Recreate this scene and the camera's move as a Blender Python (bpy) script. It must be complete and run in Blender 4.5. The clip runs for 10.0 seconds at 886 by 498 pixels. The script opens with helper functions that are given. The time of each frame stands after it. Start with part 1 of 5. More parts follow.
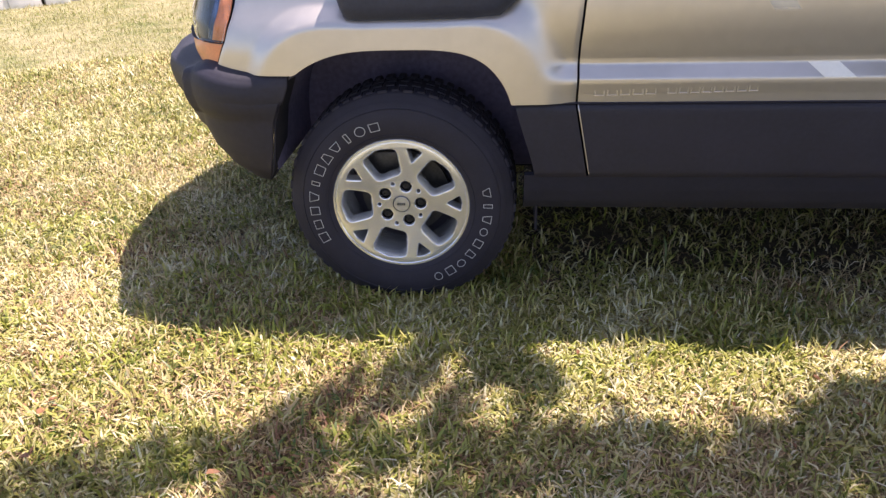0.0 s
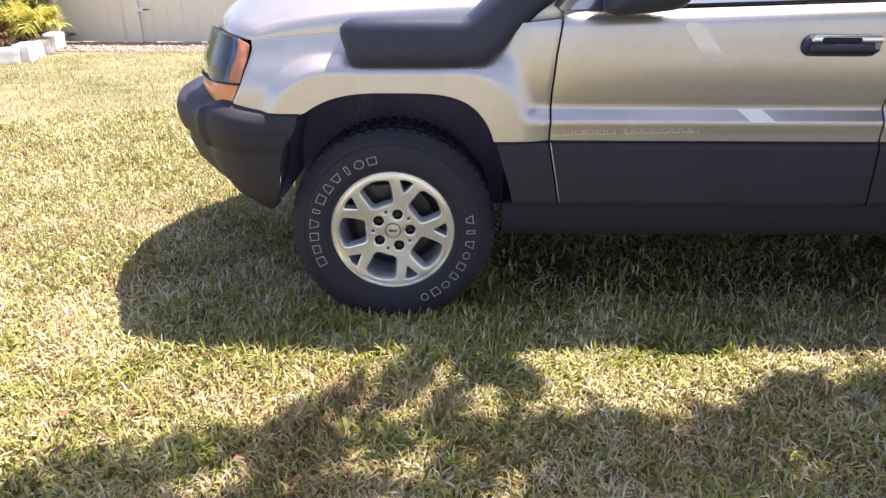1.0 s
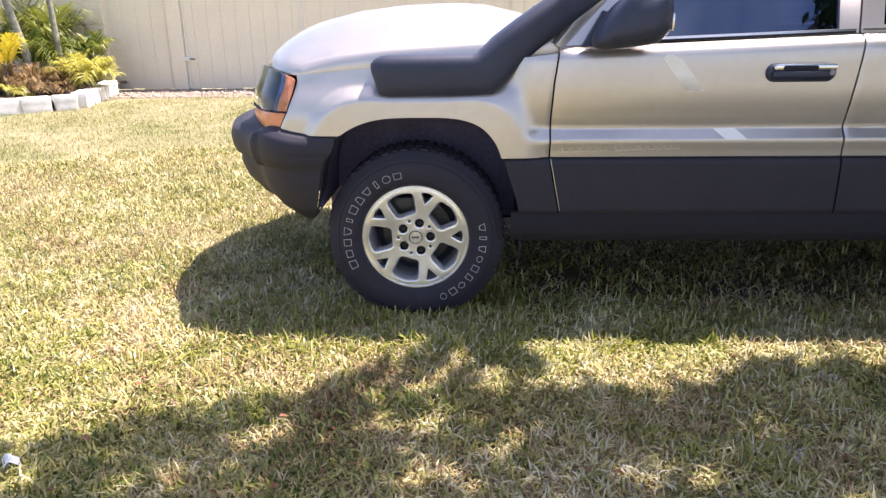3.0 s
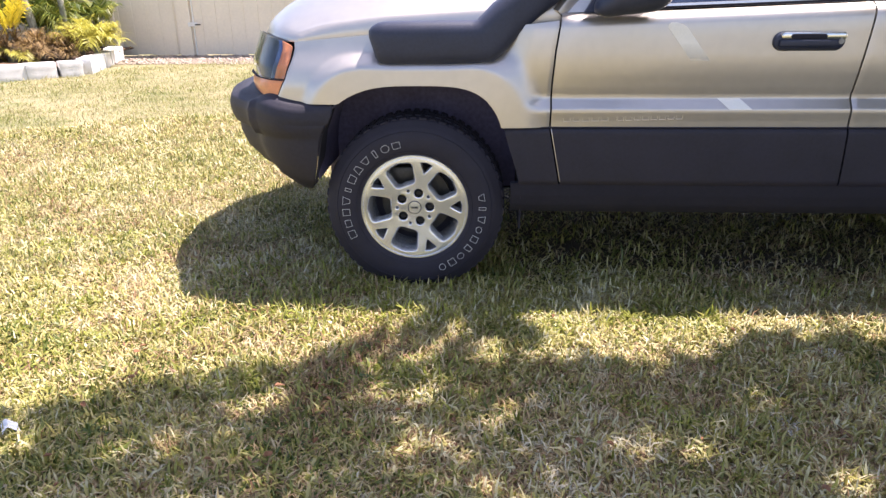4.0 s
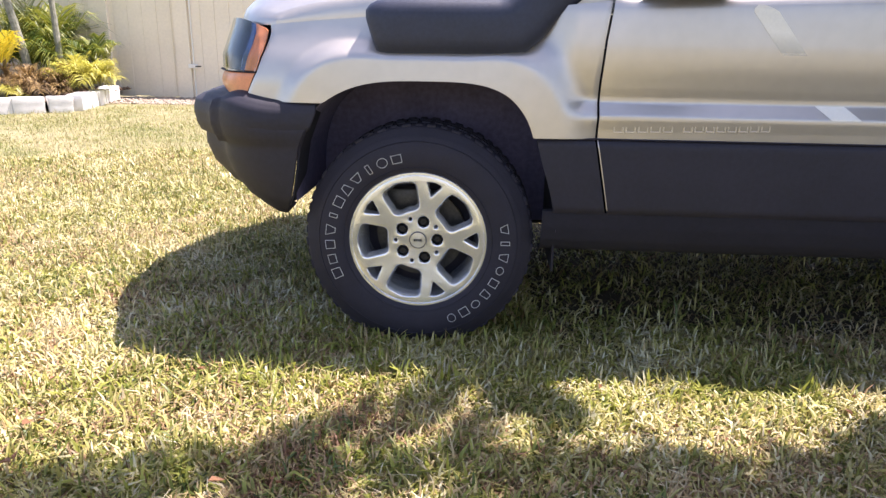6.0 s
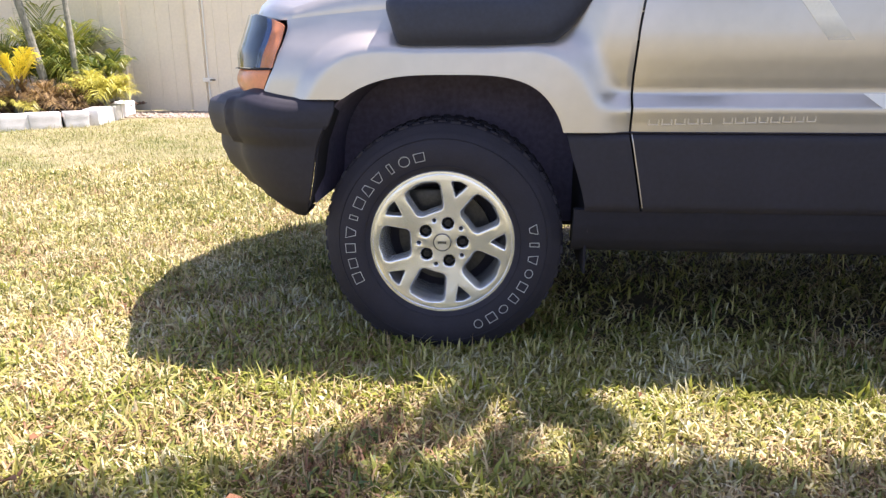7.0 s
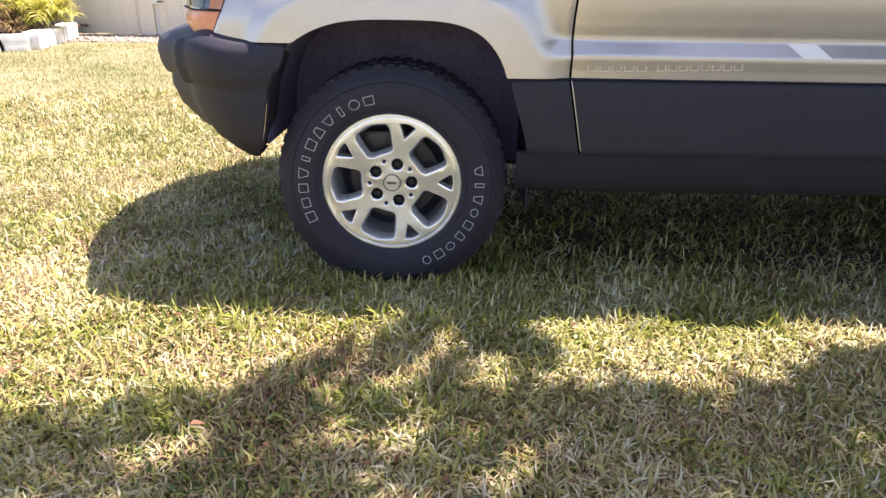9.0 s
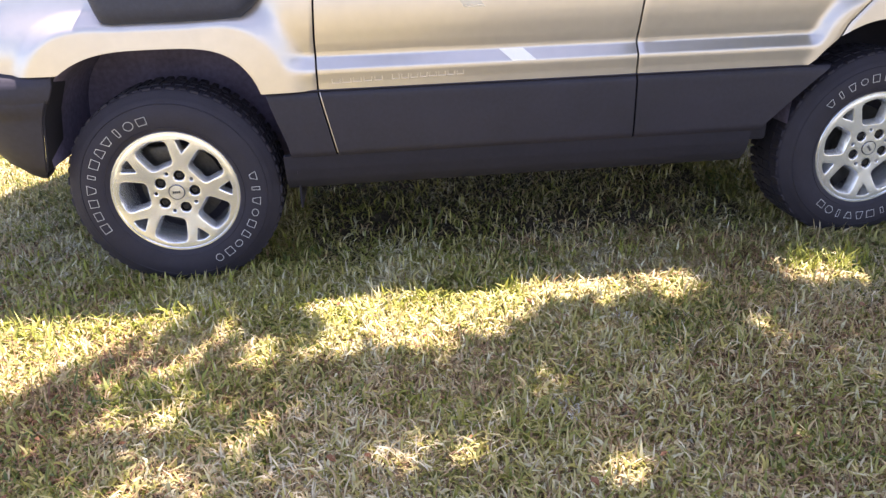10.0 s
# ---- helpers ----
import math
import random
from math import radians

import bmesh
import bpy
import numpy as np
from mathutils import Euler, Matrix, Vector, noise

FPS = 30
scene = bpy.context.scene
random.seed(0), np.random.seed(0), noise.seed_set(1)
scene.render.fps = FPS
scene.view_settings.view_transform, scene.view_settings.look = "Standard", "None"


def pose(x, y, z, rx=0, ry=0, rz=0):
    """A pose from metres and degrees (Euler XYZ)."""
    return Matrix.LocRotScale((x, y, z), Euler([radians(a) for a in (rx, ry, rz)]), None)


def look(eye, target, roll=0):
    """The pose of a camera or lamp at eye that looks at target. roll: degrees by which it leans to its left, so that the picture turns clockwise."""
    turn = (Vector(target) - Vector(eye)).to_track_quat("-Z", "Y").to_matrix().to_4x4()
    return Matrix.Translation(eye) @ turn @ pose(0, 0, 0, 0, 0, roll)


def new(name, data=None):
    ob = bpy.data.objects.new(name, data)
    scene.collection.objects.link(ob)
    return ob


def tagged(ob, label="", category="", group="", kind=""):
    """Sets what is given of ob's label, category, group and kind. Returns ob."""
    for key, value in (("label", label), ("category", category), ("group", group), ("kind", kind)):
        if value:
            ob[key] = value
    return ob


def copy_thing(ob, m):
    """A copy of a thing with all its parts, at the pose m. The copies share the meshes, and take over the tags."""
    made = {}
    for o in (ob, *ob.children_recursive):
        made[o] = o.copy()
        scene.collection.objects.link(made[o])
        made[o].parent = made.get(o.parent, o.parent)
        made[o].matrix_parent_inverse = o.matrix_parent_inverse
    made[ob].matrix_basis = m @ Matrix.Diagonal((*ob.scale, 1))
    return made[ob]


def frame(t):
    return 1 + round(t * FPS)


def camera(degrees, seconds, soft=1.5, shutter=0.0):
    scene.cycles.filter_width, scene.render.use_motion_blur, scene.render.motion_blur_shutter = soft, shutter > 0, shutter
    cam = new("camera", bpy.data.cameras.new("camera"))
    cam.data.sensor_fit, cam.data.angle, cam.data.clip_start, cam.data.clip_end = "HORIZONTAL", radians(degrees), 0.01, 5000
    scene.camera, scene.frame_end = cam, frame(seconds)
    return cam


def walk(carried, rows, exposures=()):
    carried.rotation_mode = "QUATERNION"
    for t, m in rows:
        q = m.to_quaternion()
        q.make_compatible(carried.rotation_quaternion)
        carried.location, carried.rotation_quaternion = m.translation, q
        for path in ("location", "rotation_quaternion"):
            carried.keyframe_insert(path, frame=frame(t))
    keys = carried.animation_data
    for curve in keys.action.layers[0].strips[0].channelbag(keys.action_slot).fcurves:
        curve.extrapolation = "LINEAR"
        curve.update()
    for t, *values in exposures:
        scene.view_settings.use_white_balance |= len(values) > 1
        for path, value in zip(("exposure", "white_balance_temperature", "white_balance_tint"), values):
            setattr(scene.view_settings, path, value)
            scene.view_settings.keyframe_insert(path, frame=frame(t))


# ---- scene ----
cam = camera(64.9, 10.0, 1.4)
PATH = [
    (0, (0.346, -2.083, 1.312), (0.165, -0.325, 0.369), -2.1),
    (0.3, (0.237, -2.230, 1.274), (0.072, -0.385, 0.522), -2.7),
    (0.5, (0.188, -2.317, 1.237), (0.132, -0.442, 0.546), -2.4),
    (0.8, (0.174, -2.347, 1.255), (0.198, -0.508, 0.470), 0.8),
    (1, (0.178, -2.408, 1.279), (0.183, -0.558, 0.519), 0.3),
    (1.3, (0.237, -2.544, 1.251), (0.147, -0.672, 0.552), 0.3),
    (1.5, (0.267, -2.608, 1.27), (0.118, -0.752, 0.541), -1.5),
    (1.8, (0.302, -2.688, 1.268), (0.146, -0.828, 0.550), -0.8),
    (2, (0.282, -2.74, 1.277), (0.176, -0.872, 0.569), -1.2),
    (2.5, (0.236, -2.787, 1.288), (0.232, -0.901, 0.621), -0.3),
    (2.7, (0.239, -2.815, 1.266), (0.154, -0.922, 0.626), -0.9),
    (3.8, (0.269, -2.803, 1.275), (0.19, -0.933, 0.569), -0.4),
    (4, (0.283, -2.796, 1.267), (0.173, -0.936, 0.541), -0.6),
    (4.3, (0.261, -2.777, 1.263), (0.152, -0.914, 0.543), -0.2),
    (4.5, (0.245, -2.754, 1.253), (0.18, -0.883, 0.549), 0.3),
    (4.8, (0.235, -2.678, 1.242), (0.252, -0.808, 0.534), 1.6),
    (5, (0.237, -2.598, 1.243), (0.18, -0.728, 0.534), 0.7),
    (5.3, (0.260, -2.475, 1.220), (0.182, -0.612, 0.496), 1.0),
    (5.5, (0.274, -2.364, 1.188), (0.133, -0.524, 0.418), 0.6),
    (5.7, (0.252, -2.285, 1.085), (0.139, -0.375, 0.503), 0.8),
    (6.8, (0.178, -2.107, 0.929), (0.029, -0.19, 0.377), 0.4),
    (7, (0.174, -2.108, 0.93), (0.017, -0.187, 0.394), -0.2),
    (7.5, (0.172, -2.107, 0.929), (0.027, -0.193, 0.365), -0.3),
    (8, (0.172, -2.111, 0.92), (0.019, -0.199, 0.354), 0.1),
    (8.5, (0.169, -2.124, 0.921), (0.016, -0.217, 0.339), -0.2),
    (8.8, (0.195, -2.127, 0.983), (0.074, -0.241, 0.327), -0.6),
    (9, (0.216, -2.203, 0.999), (0.177, -0.342, 0.268), 0.8),
    (9.2, (0.251, -2.281, 1.065), (0.128, -0.442, 0.288), -3.3),
    (9.5, (0.325, -2.388, 1.172), (0.445, -0.588, 0.309), 0.4),
    (9.7, (0.454, -2.458, 1.175), (0.561, -0.630, 0.371), -2.0),
    (9.8, (0.548, -2.478, 1.178), (0.707, -0.66, 0.358), -1.6),
    (10, (0.711, -2.5, 1.197), (0.897, -0.689, 0.371), -1.8),
]
walk(cam, [(t, look(eye, target, roll)) for t, eye, target, roll in PATH], [(0.0, 1.60, 6720, 24), (0.6, 1.72, 6560, 23), (8.6, 1.73, 6560, 22), (9.0, 1.84, 6600, 22), (9.5, 2.03, 6750, 24), (9.8, 2.28, 6800, 25), (10.0, 2.44, 6850, 26)])

# ---- light ----
SUN = Vector((0.405, 0.22, 1.0)).normalized()
world = bpy.data.worlds.new("sky")
scene.world = world
world.use_nodes = True
_n = world.node_tree.nodes
_sky = _n.new("ShaderNodeTexSky")
_sky.sky_type, _sky.sun_disc = "NISHITA", False
_sky.sun_elevation, _sky.sun_rotation = math.asin(SUN.z), math.atan2(SUN.x, SUN.y)
_sky.air_density, _sky.dust_density = 1.0, 1.6
# scattered white clouds
_co, _cl, _cr, _mx = _n.new("ShaderNodeTexCoord"), _n.new("ShaderNodeTexNoise"), _n.new("ShaderNodeValToRGB"), _n.new("ShaderNodeMix")
_cl.inputs["Scale"].default_value, _cl.inputs["Detail"].default_value = 3.2, 6
_cr.color_ramp.elements[0].position, _cr.color_ramp.elements[1].position = 0.58, 0.74
_mx.data_type = "RGBA"
_mx.inputs["B"].default_value = (6.0, 6.2, 6.6, 1)
world.node_tree.links.new(_co.outputs["Generated"], _cl.inputs["Vector"])
world.node_tree.links.new(_cl.outputs["Fac"], _cr.inputs[0])
world.node_tree.links.new(_cr.outputs[0], _mx.inputs["Factor"])
world.node_tree.links.new(_sky.outputs[0], _mx.inputs["A"])
world.node_tree.links.new(_mx.outputs["Result"], _n["Background"].inputs[0])
_n["Background"].inputs[1].default_value = 0.095
sun = new("sun", bpy.data.lights.new("sun", "SUN"))
sun.data.energy, sun.data.angle, sun.data.color = 4.28, radians(0.53), (1.0, 0.95, 0.87)
sun.matrix_world = look(SUN * 30, (0, 0, 0))


# ---- materials ----
def material(name, col, rough=0.6, metal=0.0, vary=0.25, scale=8.0, bump=0.0, bscale=120.0, coat=0.0, spec=0.5, col2=None, island=0.0, rnd=0.0):
    """Base colour mottled at two scales towards col2, with fine relief."""
    m = bpy.data.materials.new(name)
    m.use_nodes = True
    nt = m.node_tree
    N, L = nt.nodes, nt.links
    b = N["Principled BSDF"]
    tc = N.new("ShaderNodeTexCoord")
    n1, n2 = N.new("ShaderNodeTexNoise"), N.new("ShaderNodeTexNoise")
    for n, k in ((n1, scale), (n2, scale * 11)):
        n.inputs["Scale"].default_value, n.inputs["Detail"].default_value = k, 5
        L.new(tc.outputs["Object"], n.inputs["Vector"])
    add = N.new("ShaderNodeMath")
    add.operation = "MULTIPLY_ADD"
    add.inputs[1].default_value = 0.5
    L.new(n2.outputs["Fac"], add.inputs[0])
    half = N.new("ShaderNodeMath")
    half.operation = "MULTIPLY"
    half.inputs[1].default_value = 0.5
    L.new(n1.outputs["Fac"], half.inputs[0])
    L.new(half.outputs[0], add.inputs[2])
    fac = add.outputs[0]
    if island or rnd:
        src = N.new("ShaderNodeNewGeometry").outputs["Random Per Island"] if island else N.new("ShaderNodeObjectInfo").outputs["Random"]
        mx = N.new("ShaderNodeMath")
        mx.operation = "MULTIPLY_ADD"
        mx.inputs[1].default_value = island or rnd
        L.new(src, mx.inputs[0])
        sc = N.new("ShaderNodeMath")
        sc.operation = "MULTIPLY_ADD"
        sc.inputs[1].default_value = 1.0
        sc.inputs[2].default_value = -0.5 * (island or rnd)
        L.new(fac, sc.inputs[0])
        L.new(sc.outputs[0], mx.inputs[2])
        fac = mx.outputs[0]
    ramp = N.new("ShaderNodeValToRGB")
    c2 = col2 or tuple(c * (1 - vary) for c in col)
    ramp.color_ramp.elements[0].position, ramp.color_ramp.elements[1].position = 0.36, 0.64
    ramp.color_ramp.elements[0].color = (*c2, 1)
    ramp.color_ramp.elements[1].color = (*col, 1)
    L.new(fac, ramp.inputs[0])
    L.new(ramp.outputs[0], b.inputs["Base Color"])
    b.inputs["Roughness"].default_value, b.inputs["Metallic"].default_value = rough, metal
    b.inputs["Coat Weight"].default_value, b.inputs["Coat Roughness"].default_value = coat, 0.04
    b.inputs["Specular IOR Level"].default_value = spec
    if bump:
        n3 = N.new("ShaderNodeTexNoise")
        n3.inputs["Scale"].default_value, n3.inputs["Detail"].default_value = bscale, 4
        L.new(tc.outputs["Object"], n3.inputs["Vector"])
        bp = N.new("ShaderNodeBump")
        bp.inputs["Strength"].default_value, bp.inputs["Distance"].default_value = bump, 0.01
        L.new(n3.outputs["Fac"], bp.inputs["Height"])
        L.new(bp.outputs[0], b.inputs["Normal"])
    return m


def leafy(name, stops, clear=0.35, rough=0.55, patch=1.6, spread=0.55, swing=1.0, fine=0.0, mid=1.0):
    """Blades and leaves: colour from patches on the ground and from blade to blade, some light passing through."""
    m = bpy.data.materials.new(name)
    m.use_nodes = True
    N, L = m.node_tree.nodes, m.node_tree.links
    b, out = N["Principled BSDF"], N["Material Output"]
    tc, geo = N.new("ShaderNodeTexCoord"), N.new("ShaderNodeNewGeometry")
    n1 = N.new("ShaderNodeTexNoise")
    n1.inputs["Scale"].default_value, n1.inputs["Detail"].default_value = patch, 4
    L.new(tc.outputs["Object"], n1.inputs["Vector"])
    n2 = N.new("ShaderNodeTexNoise")
    n2.inputs["Scale"].default_value, n2.inputs["Detail"].default_value = patch * 6, 2
    L.new(tc.outputs["Object"], n2.inputs["Vector"])

    def scaled(src, k, then):
        """(src - 0.5) * k + then"""
        m1 = N.new("ShaderNodeMath")
        m1.operation = "MULTIPLY_ADD"
        m1.inputs[1].default_value = k
        L.new(src, m1.inputs[0])
        m2 = N.new("ShaderNodeMath")
        m2.operation = "ADD"
        m2.inputs[1].default_value = -0.5 * k
        L.new(m1.outputs[0], m2.inputs[0])
        if isinstance(then, float):
            m1.inputs[2].default_value = then
        else:
            L.new(then, m1.inputs[2])
        return m2.outputs[0]

    d = scaled(n1.outputs["Fac"], swing, scaled(n2.outputs["Fac"], swing * fine, scaled(geo.outputs["Random Per Island"], spread, mid)))
    ramp = N.new("ShaderNodeValToRGB")
    e = ramp.color_ramp.elements
    while len(e) < len(stops):
        e.new(0.5)
    for k, (p, col) in enumerate(stops):
        e[k].position, e[k].color = p, (*col, 1)
    L.new(d, ramp.inputs[0])
    L.new(ramp.outputs[0], b.inputs["Base Color"])
    b.inputs["Roughness"].default_value = rough
    t = N.new("ShaderNodeBsdfTranslucent")
    L.new(ramp.outputs[0], t.inputs["Color"])
    mix = N.new("ShaderNodeMixShader")
    mix.inputs[0].default_value = clear
    L.new(b.outputs[0], mix.inputs[1])
    L.new(t.outputs[0], mix.inputs[2])
    L.new(mix.outputs[0], out.inputs["Surface"])
    return m


PAINT = material("champagne_paint", (0.588, 0.537, 0.486), 0.36, 0.74, 0.08, 2.2, coat=0.7)
PLASTIC = material("grey_black_plastic", (0.0218, 0.0188, 0.0318), 0.62, 0, 0.35, 6, 0.12, 500)
SNORKEL = material("black_snorkel_plastic", (0.036, 0.042, 0.071), 0.46, 0, 0.25, 9, 0.1, 600, spec=0.4)
RUBBER = material("tyre_rubber", (0.0245, 0.0215, 0.034), 0.74, 0, 0.3, 20, 0.15, 300)
LETTER = material("white_tyre_rubber", (0.92, 0.92, 0.90), 0.7, 0, 0.12, 60)
ALLOY = material("brushed_alloy", (0.96, 0.97, 0.985), 0.23, 0.80, 0.10, 14)
_t = ALLOY.node_tree.nodes.new("ShaderNodeTangent")
_t.direction_type, _t.axis = "RADIAL", "Y"
ALLOY.node_tree.links.new(_t.outputs[0], ALLOY.node_tree.nodes["Principled BSDF"].inputs["Tangent"])
ALLOY.node_tree.nodes["Principled BSDF"].inputs["Anisotropic"].default_value = 0.8
ALLOY.node_tree.nodes["Principled BSDF"].inputs["Anisotropic Rotation"].default_value = 0.25
ALLOY_DARK = material("cast_alloy", (0.32, 0.32, 0.32), 0.5, 0.7, 0.35, 16, 0.1, 200)
STEEL = material("dark_steel", (0.045, 0.043, 0.042), 0.5, 0.6, 0.4, 30, 0.1, 200)
BRAKE = material("brake_steel", (0.085, 0.08, 0.075), 0.45, 0.7, 0.4, 12)
DARK = material("dark_underbody", (0.0195, 0.0175, 0.0275), 0.88, 0, 0.3, 6)
CHROME = material("bright_trim", (0.75, 0.74, 0.70), 0.18, 1.0, 0.1, 20)
FENCE = material("tan_fence_paint", (0.86, 0.765, 0.615), 0.6, 0, 0.10, 2.0, 0.06, 60)
FENCE_TRIM = material("pale_fence_trim", (0.82, 0.80, 0.74), 0.55, 0, 0.08, 4)
BLOCK = material("white_painted_block", (0.72, 0.71, 0.69), 0.75, 0, 0.14, 7, 0.4, 90)
GROUND = material("lawn_ground", (0.085, 0.060, 0.032), 0.95, 0, 0.5, 5, 0.8, 60, col2=(0.045, 0.032, 0.018))
# closed turf outside the stretch of lawn whose blades are built one by one
_N, _L = GROUND.node_tree.nodes, GROUND.node_tree.links


def _math(op, a, b):
    n = _N.new("ShaderNodeMath")
    n.operation = op
    for k, v in enumerate((a, b)):
        if isinstance(v, (int, float)):
            n.inputs[k].default_value = v
        else:
            _L.new(v, n.inputs[k])
    return n.outputs[0]


_tc, _se = _N.new("ShaderNodeTexCoord"), _N.new("ShaderNodeSeparateXYZ")
_L.new(_tc.outputs["Object"], _se.inputs[0])
_bear = _math("ARCTAN2", _math("SUBTRACT", _se.outputs["X"], 0.3), _math("ADD", _se.outputs["Y"], 2.6))
_built = _math("MULTIPLY", _math("GREATER_THAN", _bear, radians(-45)), _math("LESS_THAN", _bear, radians(51)))
_built = _math("MULTIPLY", _built, _math("SUBTRACT", 1.0, _math("MULTIPLY", _math("GREATER_THAN", _se.outputs["Y"], 1.9), _math("GREATER_THAN", _se.outputs["X"], 0.3))))
_built = _math("MULTIPLY", _built, _math("LESS_THAN", _se.outputs["Y"], 3.0))
_built = _math("MULTIPLY", _built, _math("GREATER_THAN", _se.outputs["Y"], -1.95))
_no, _tr, _mi = _N.new("ShaderNodeTexNoise"), _N.new("ShaderNodeValToRGB"), _N.new("ShaderNodeMix")
_no.inputs["Scale"].default_value, _no.inputs["Detail"].default_value, _no.inputs["Roughness"].default_value = 1.6, 12, 0.75
_L.new(_tc.outputs["Object"], _no.inputs["Vector"])
_L.new(_no.outputs["Fac"], _tr.inputs[0])
_tr.color_ramp.elements[0].position, _tr.color_ramp.elements[1].position = 0.38, 0.62
_tr.color_ramp.elements[0].color, _tr.color_ramp.elements[1].color = (0.135, 0.14, 0.056, 1), (0.30, 0.25, 0.15, 1)
_mi.data_type = "RGBA"
_L.new(_built, _mi.inputs["Factor"])
_L.new(_N["Principled BSDF"].inputs["Base Color"].links[0].from_socket, _mi.inputs["B"])
_L.new(_tr.outputs[0], _mi.inputs["A"])
_L.new(_mi.outputs["Result"], _N["Principled BSDF"].inputs["Base Color"])
MULCH = material("brown_mulch", (0.16, 0.10, 0.065), 0.95, 0, 0.5, 9, 0.9, 50)
GRAVEL = material("pale_chips", (0.46, 0.37, 0.30), 0.9, 0, 0.4, 6, island=0.5)
BARK = material("grey_palm_bark", (0.33, 0.32, 0.26), 0.9, 0, 0.4, 14, 0.6, 40, col2=(0.11, 0.115, 0.085))
AMBER = material("amber_lens", (0.86, 0.30, 0.13), 0.35, 0, 0.25, 25, coat=0.3)
LAMP_IN = material("lamp_reflector", (0.030, 0.036, 0.052), 0.34, 0.2, 0.8, 18)
LAMP_BLUE = material("blue_tinted_reflector", (0.13, 0.19, 0.34), 0.25, 0.4, 0.5, 30)
# sunlight falling on the door, put into pale colours
SUN_MARK = material("sun_mark_paint", (1.0, 0.96, 0.87), 0.40, 0.15, 0.06, 12)
SUN_STREAK = material("sun_streak_paint", (1.0, 0.95, 0.85), 0.40, 0.15, 0.1, 12)
# the painted sunlight fades out towards its lower end
_N2, _L2 = SUN_STREAK.node_tree.nodes, SUN_STREAK.node_tree.links
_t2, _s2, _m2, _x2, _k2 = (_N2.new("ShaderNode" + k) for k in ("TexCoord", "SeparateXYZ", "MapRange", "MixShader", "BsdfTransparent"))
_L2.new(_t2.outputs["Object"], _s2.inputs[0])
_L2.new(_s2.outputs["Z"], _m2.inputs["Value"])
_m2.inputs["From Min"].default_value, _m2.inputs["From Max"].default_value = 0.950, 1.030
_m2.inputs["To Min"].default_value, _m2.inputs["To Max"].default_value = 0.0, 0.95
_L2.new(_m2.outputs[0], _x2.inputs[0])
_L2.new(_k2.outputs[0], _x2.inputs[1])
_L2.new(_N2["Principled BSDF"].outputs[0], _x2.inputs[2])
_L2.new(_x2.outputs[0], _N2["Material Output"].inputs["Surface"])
GRASS = leafy("lawn_blades", [(0.05, (0.066, 0.102, 0.014)), (0.30, (0.195, 0.208, 0.036)), (0.55, (0.358, 0.323, 0.086)), (0.80, (0.465, 0.405, 0.166)), (1.0, (0.58, 0.54, 0.34))], 0.20, 0.46, 1.9, 0.80, 1.5, 0.5, 0.57)
STRAW = leafy("straw_blades", [(0.10, (0.21, 0.10, 0.05)), (0.40, (0.40, 0.285, 0.145)), (0.65, (0.50, 0.395, 0.20)), (0.92, (0.61, 0.545, 0.39))], 0.15, 0.6, 2.3, 0.6, 1.8, 0.6, 0.52)
THATCH = leafy("dead_brown_blades", [(0.15, (0.13, 0.066, 0.033)), (0.5, (0.225, 0.137, 0.07)), (0.9, (0.36, 0.25, 0.14))], 0.12, 0.7, 2.6, 0.6, 1.6, 0.6, 0.5)
FAR_GRASS = leafy("far_lawn_blades", [(0.2, (0.145, 0.170, 0.036)), (0.5, (0.262, 0.244, 0.080)), (0.8, (0.352, 0.312, 0.160))], 0.24, 0.6, 1.5, 0.55, 1.9, 0.5, 0.56)
GREEN_BLADE = leafy("fresh_green_blades", [(0.2, (0.112, 0.165, 0.024)), (0.8, (0.335, 0.352, 0.068))], 0.35, 0.45, 4, 0.8)
LINER = material("dusty_black_liner", (0.21, 0.185, 0.29), 0.88, 0, 0.4, 5)
FROND = leafy("palm_leaf", [(0.15, (0.036, 0.068, 0.013)), (0.5, (0.105, 0.150, 0.024)), (0.9, (0.31, 0.31, 0.05))], 0.35, 0.45, 1.6, 0.6, 1.2, 0.4, 0.68)
FROND_YELLOW = leafy("yellow_palm_leaf", [(0.2, (0.22, 0.23, 0.028)), (0.8, (0.74, 0.60, 0.045))], 0.35, 0.45, 3, 0.5)
FROND_LIME = leafy("lime_palm_leaf", [(0.2, (0.14, 0.18, 0.028)), (0.8, (0.50, 0.46, 0.08))], 0.35, 0.45, 3, 0.9)
FROND_DEAD = leafy("dead_palm_leaf", [(0.15, (0.055, 0.030, 0.012)), (0.5, (0.140, 0.080, 0.030)), (0.9, (0.34, 0.22, 0.075))], 0.2, 0.7, 4, 0.9, 1.0, 0.0, 0.62)
LEAF = leafy("tree_leaf", [(0.2, (0.03, 0.06, 0.015)), (0.8, (0.07, 0.11, 0.03))], 0.2, 0.45, 1.0, 0.6)
DRY = leafy("dry_leaf", [(0.2, (0.20, 0.085, 0.04)), (0.8, (0.36, 0.20, 0.11))], 0.15, 0.7, 5, 0.6, 1.0, 0.0, 0.45)


def glass(name, tint, rough=0.0, ior=1.5, film=(1, 1, 1)):
    m = bpy.data.materials.new(name)
    m.use_nodes = True
    b = m.node_tree.nodes["Principled BSDF"]
    b.inputs["Base Color"].default_value = (*tint, 1)
    b.inputs["Roughness"].default_value, b.inputs["Transmission Weight"].default_value, b.inputs["IOR"].default_value = rough, 1.0, ior
    b.inputs["Specular Tint"].default_value = (*film, 1)
    return m


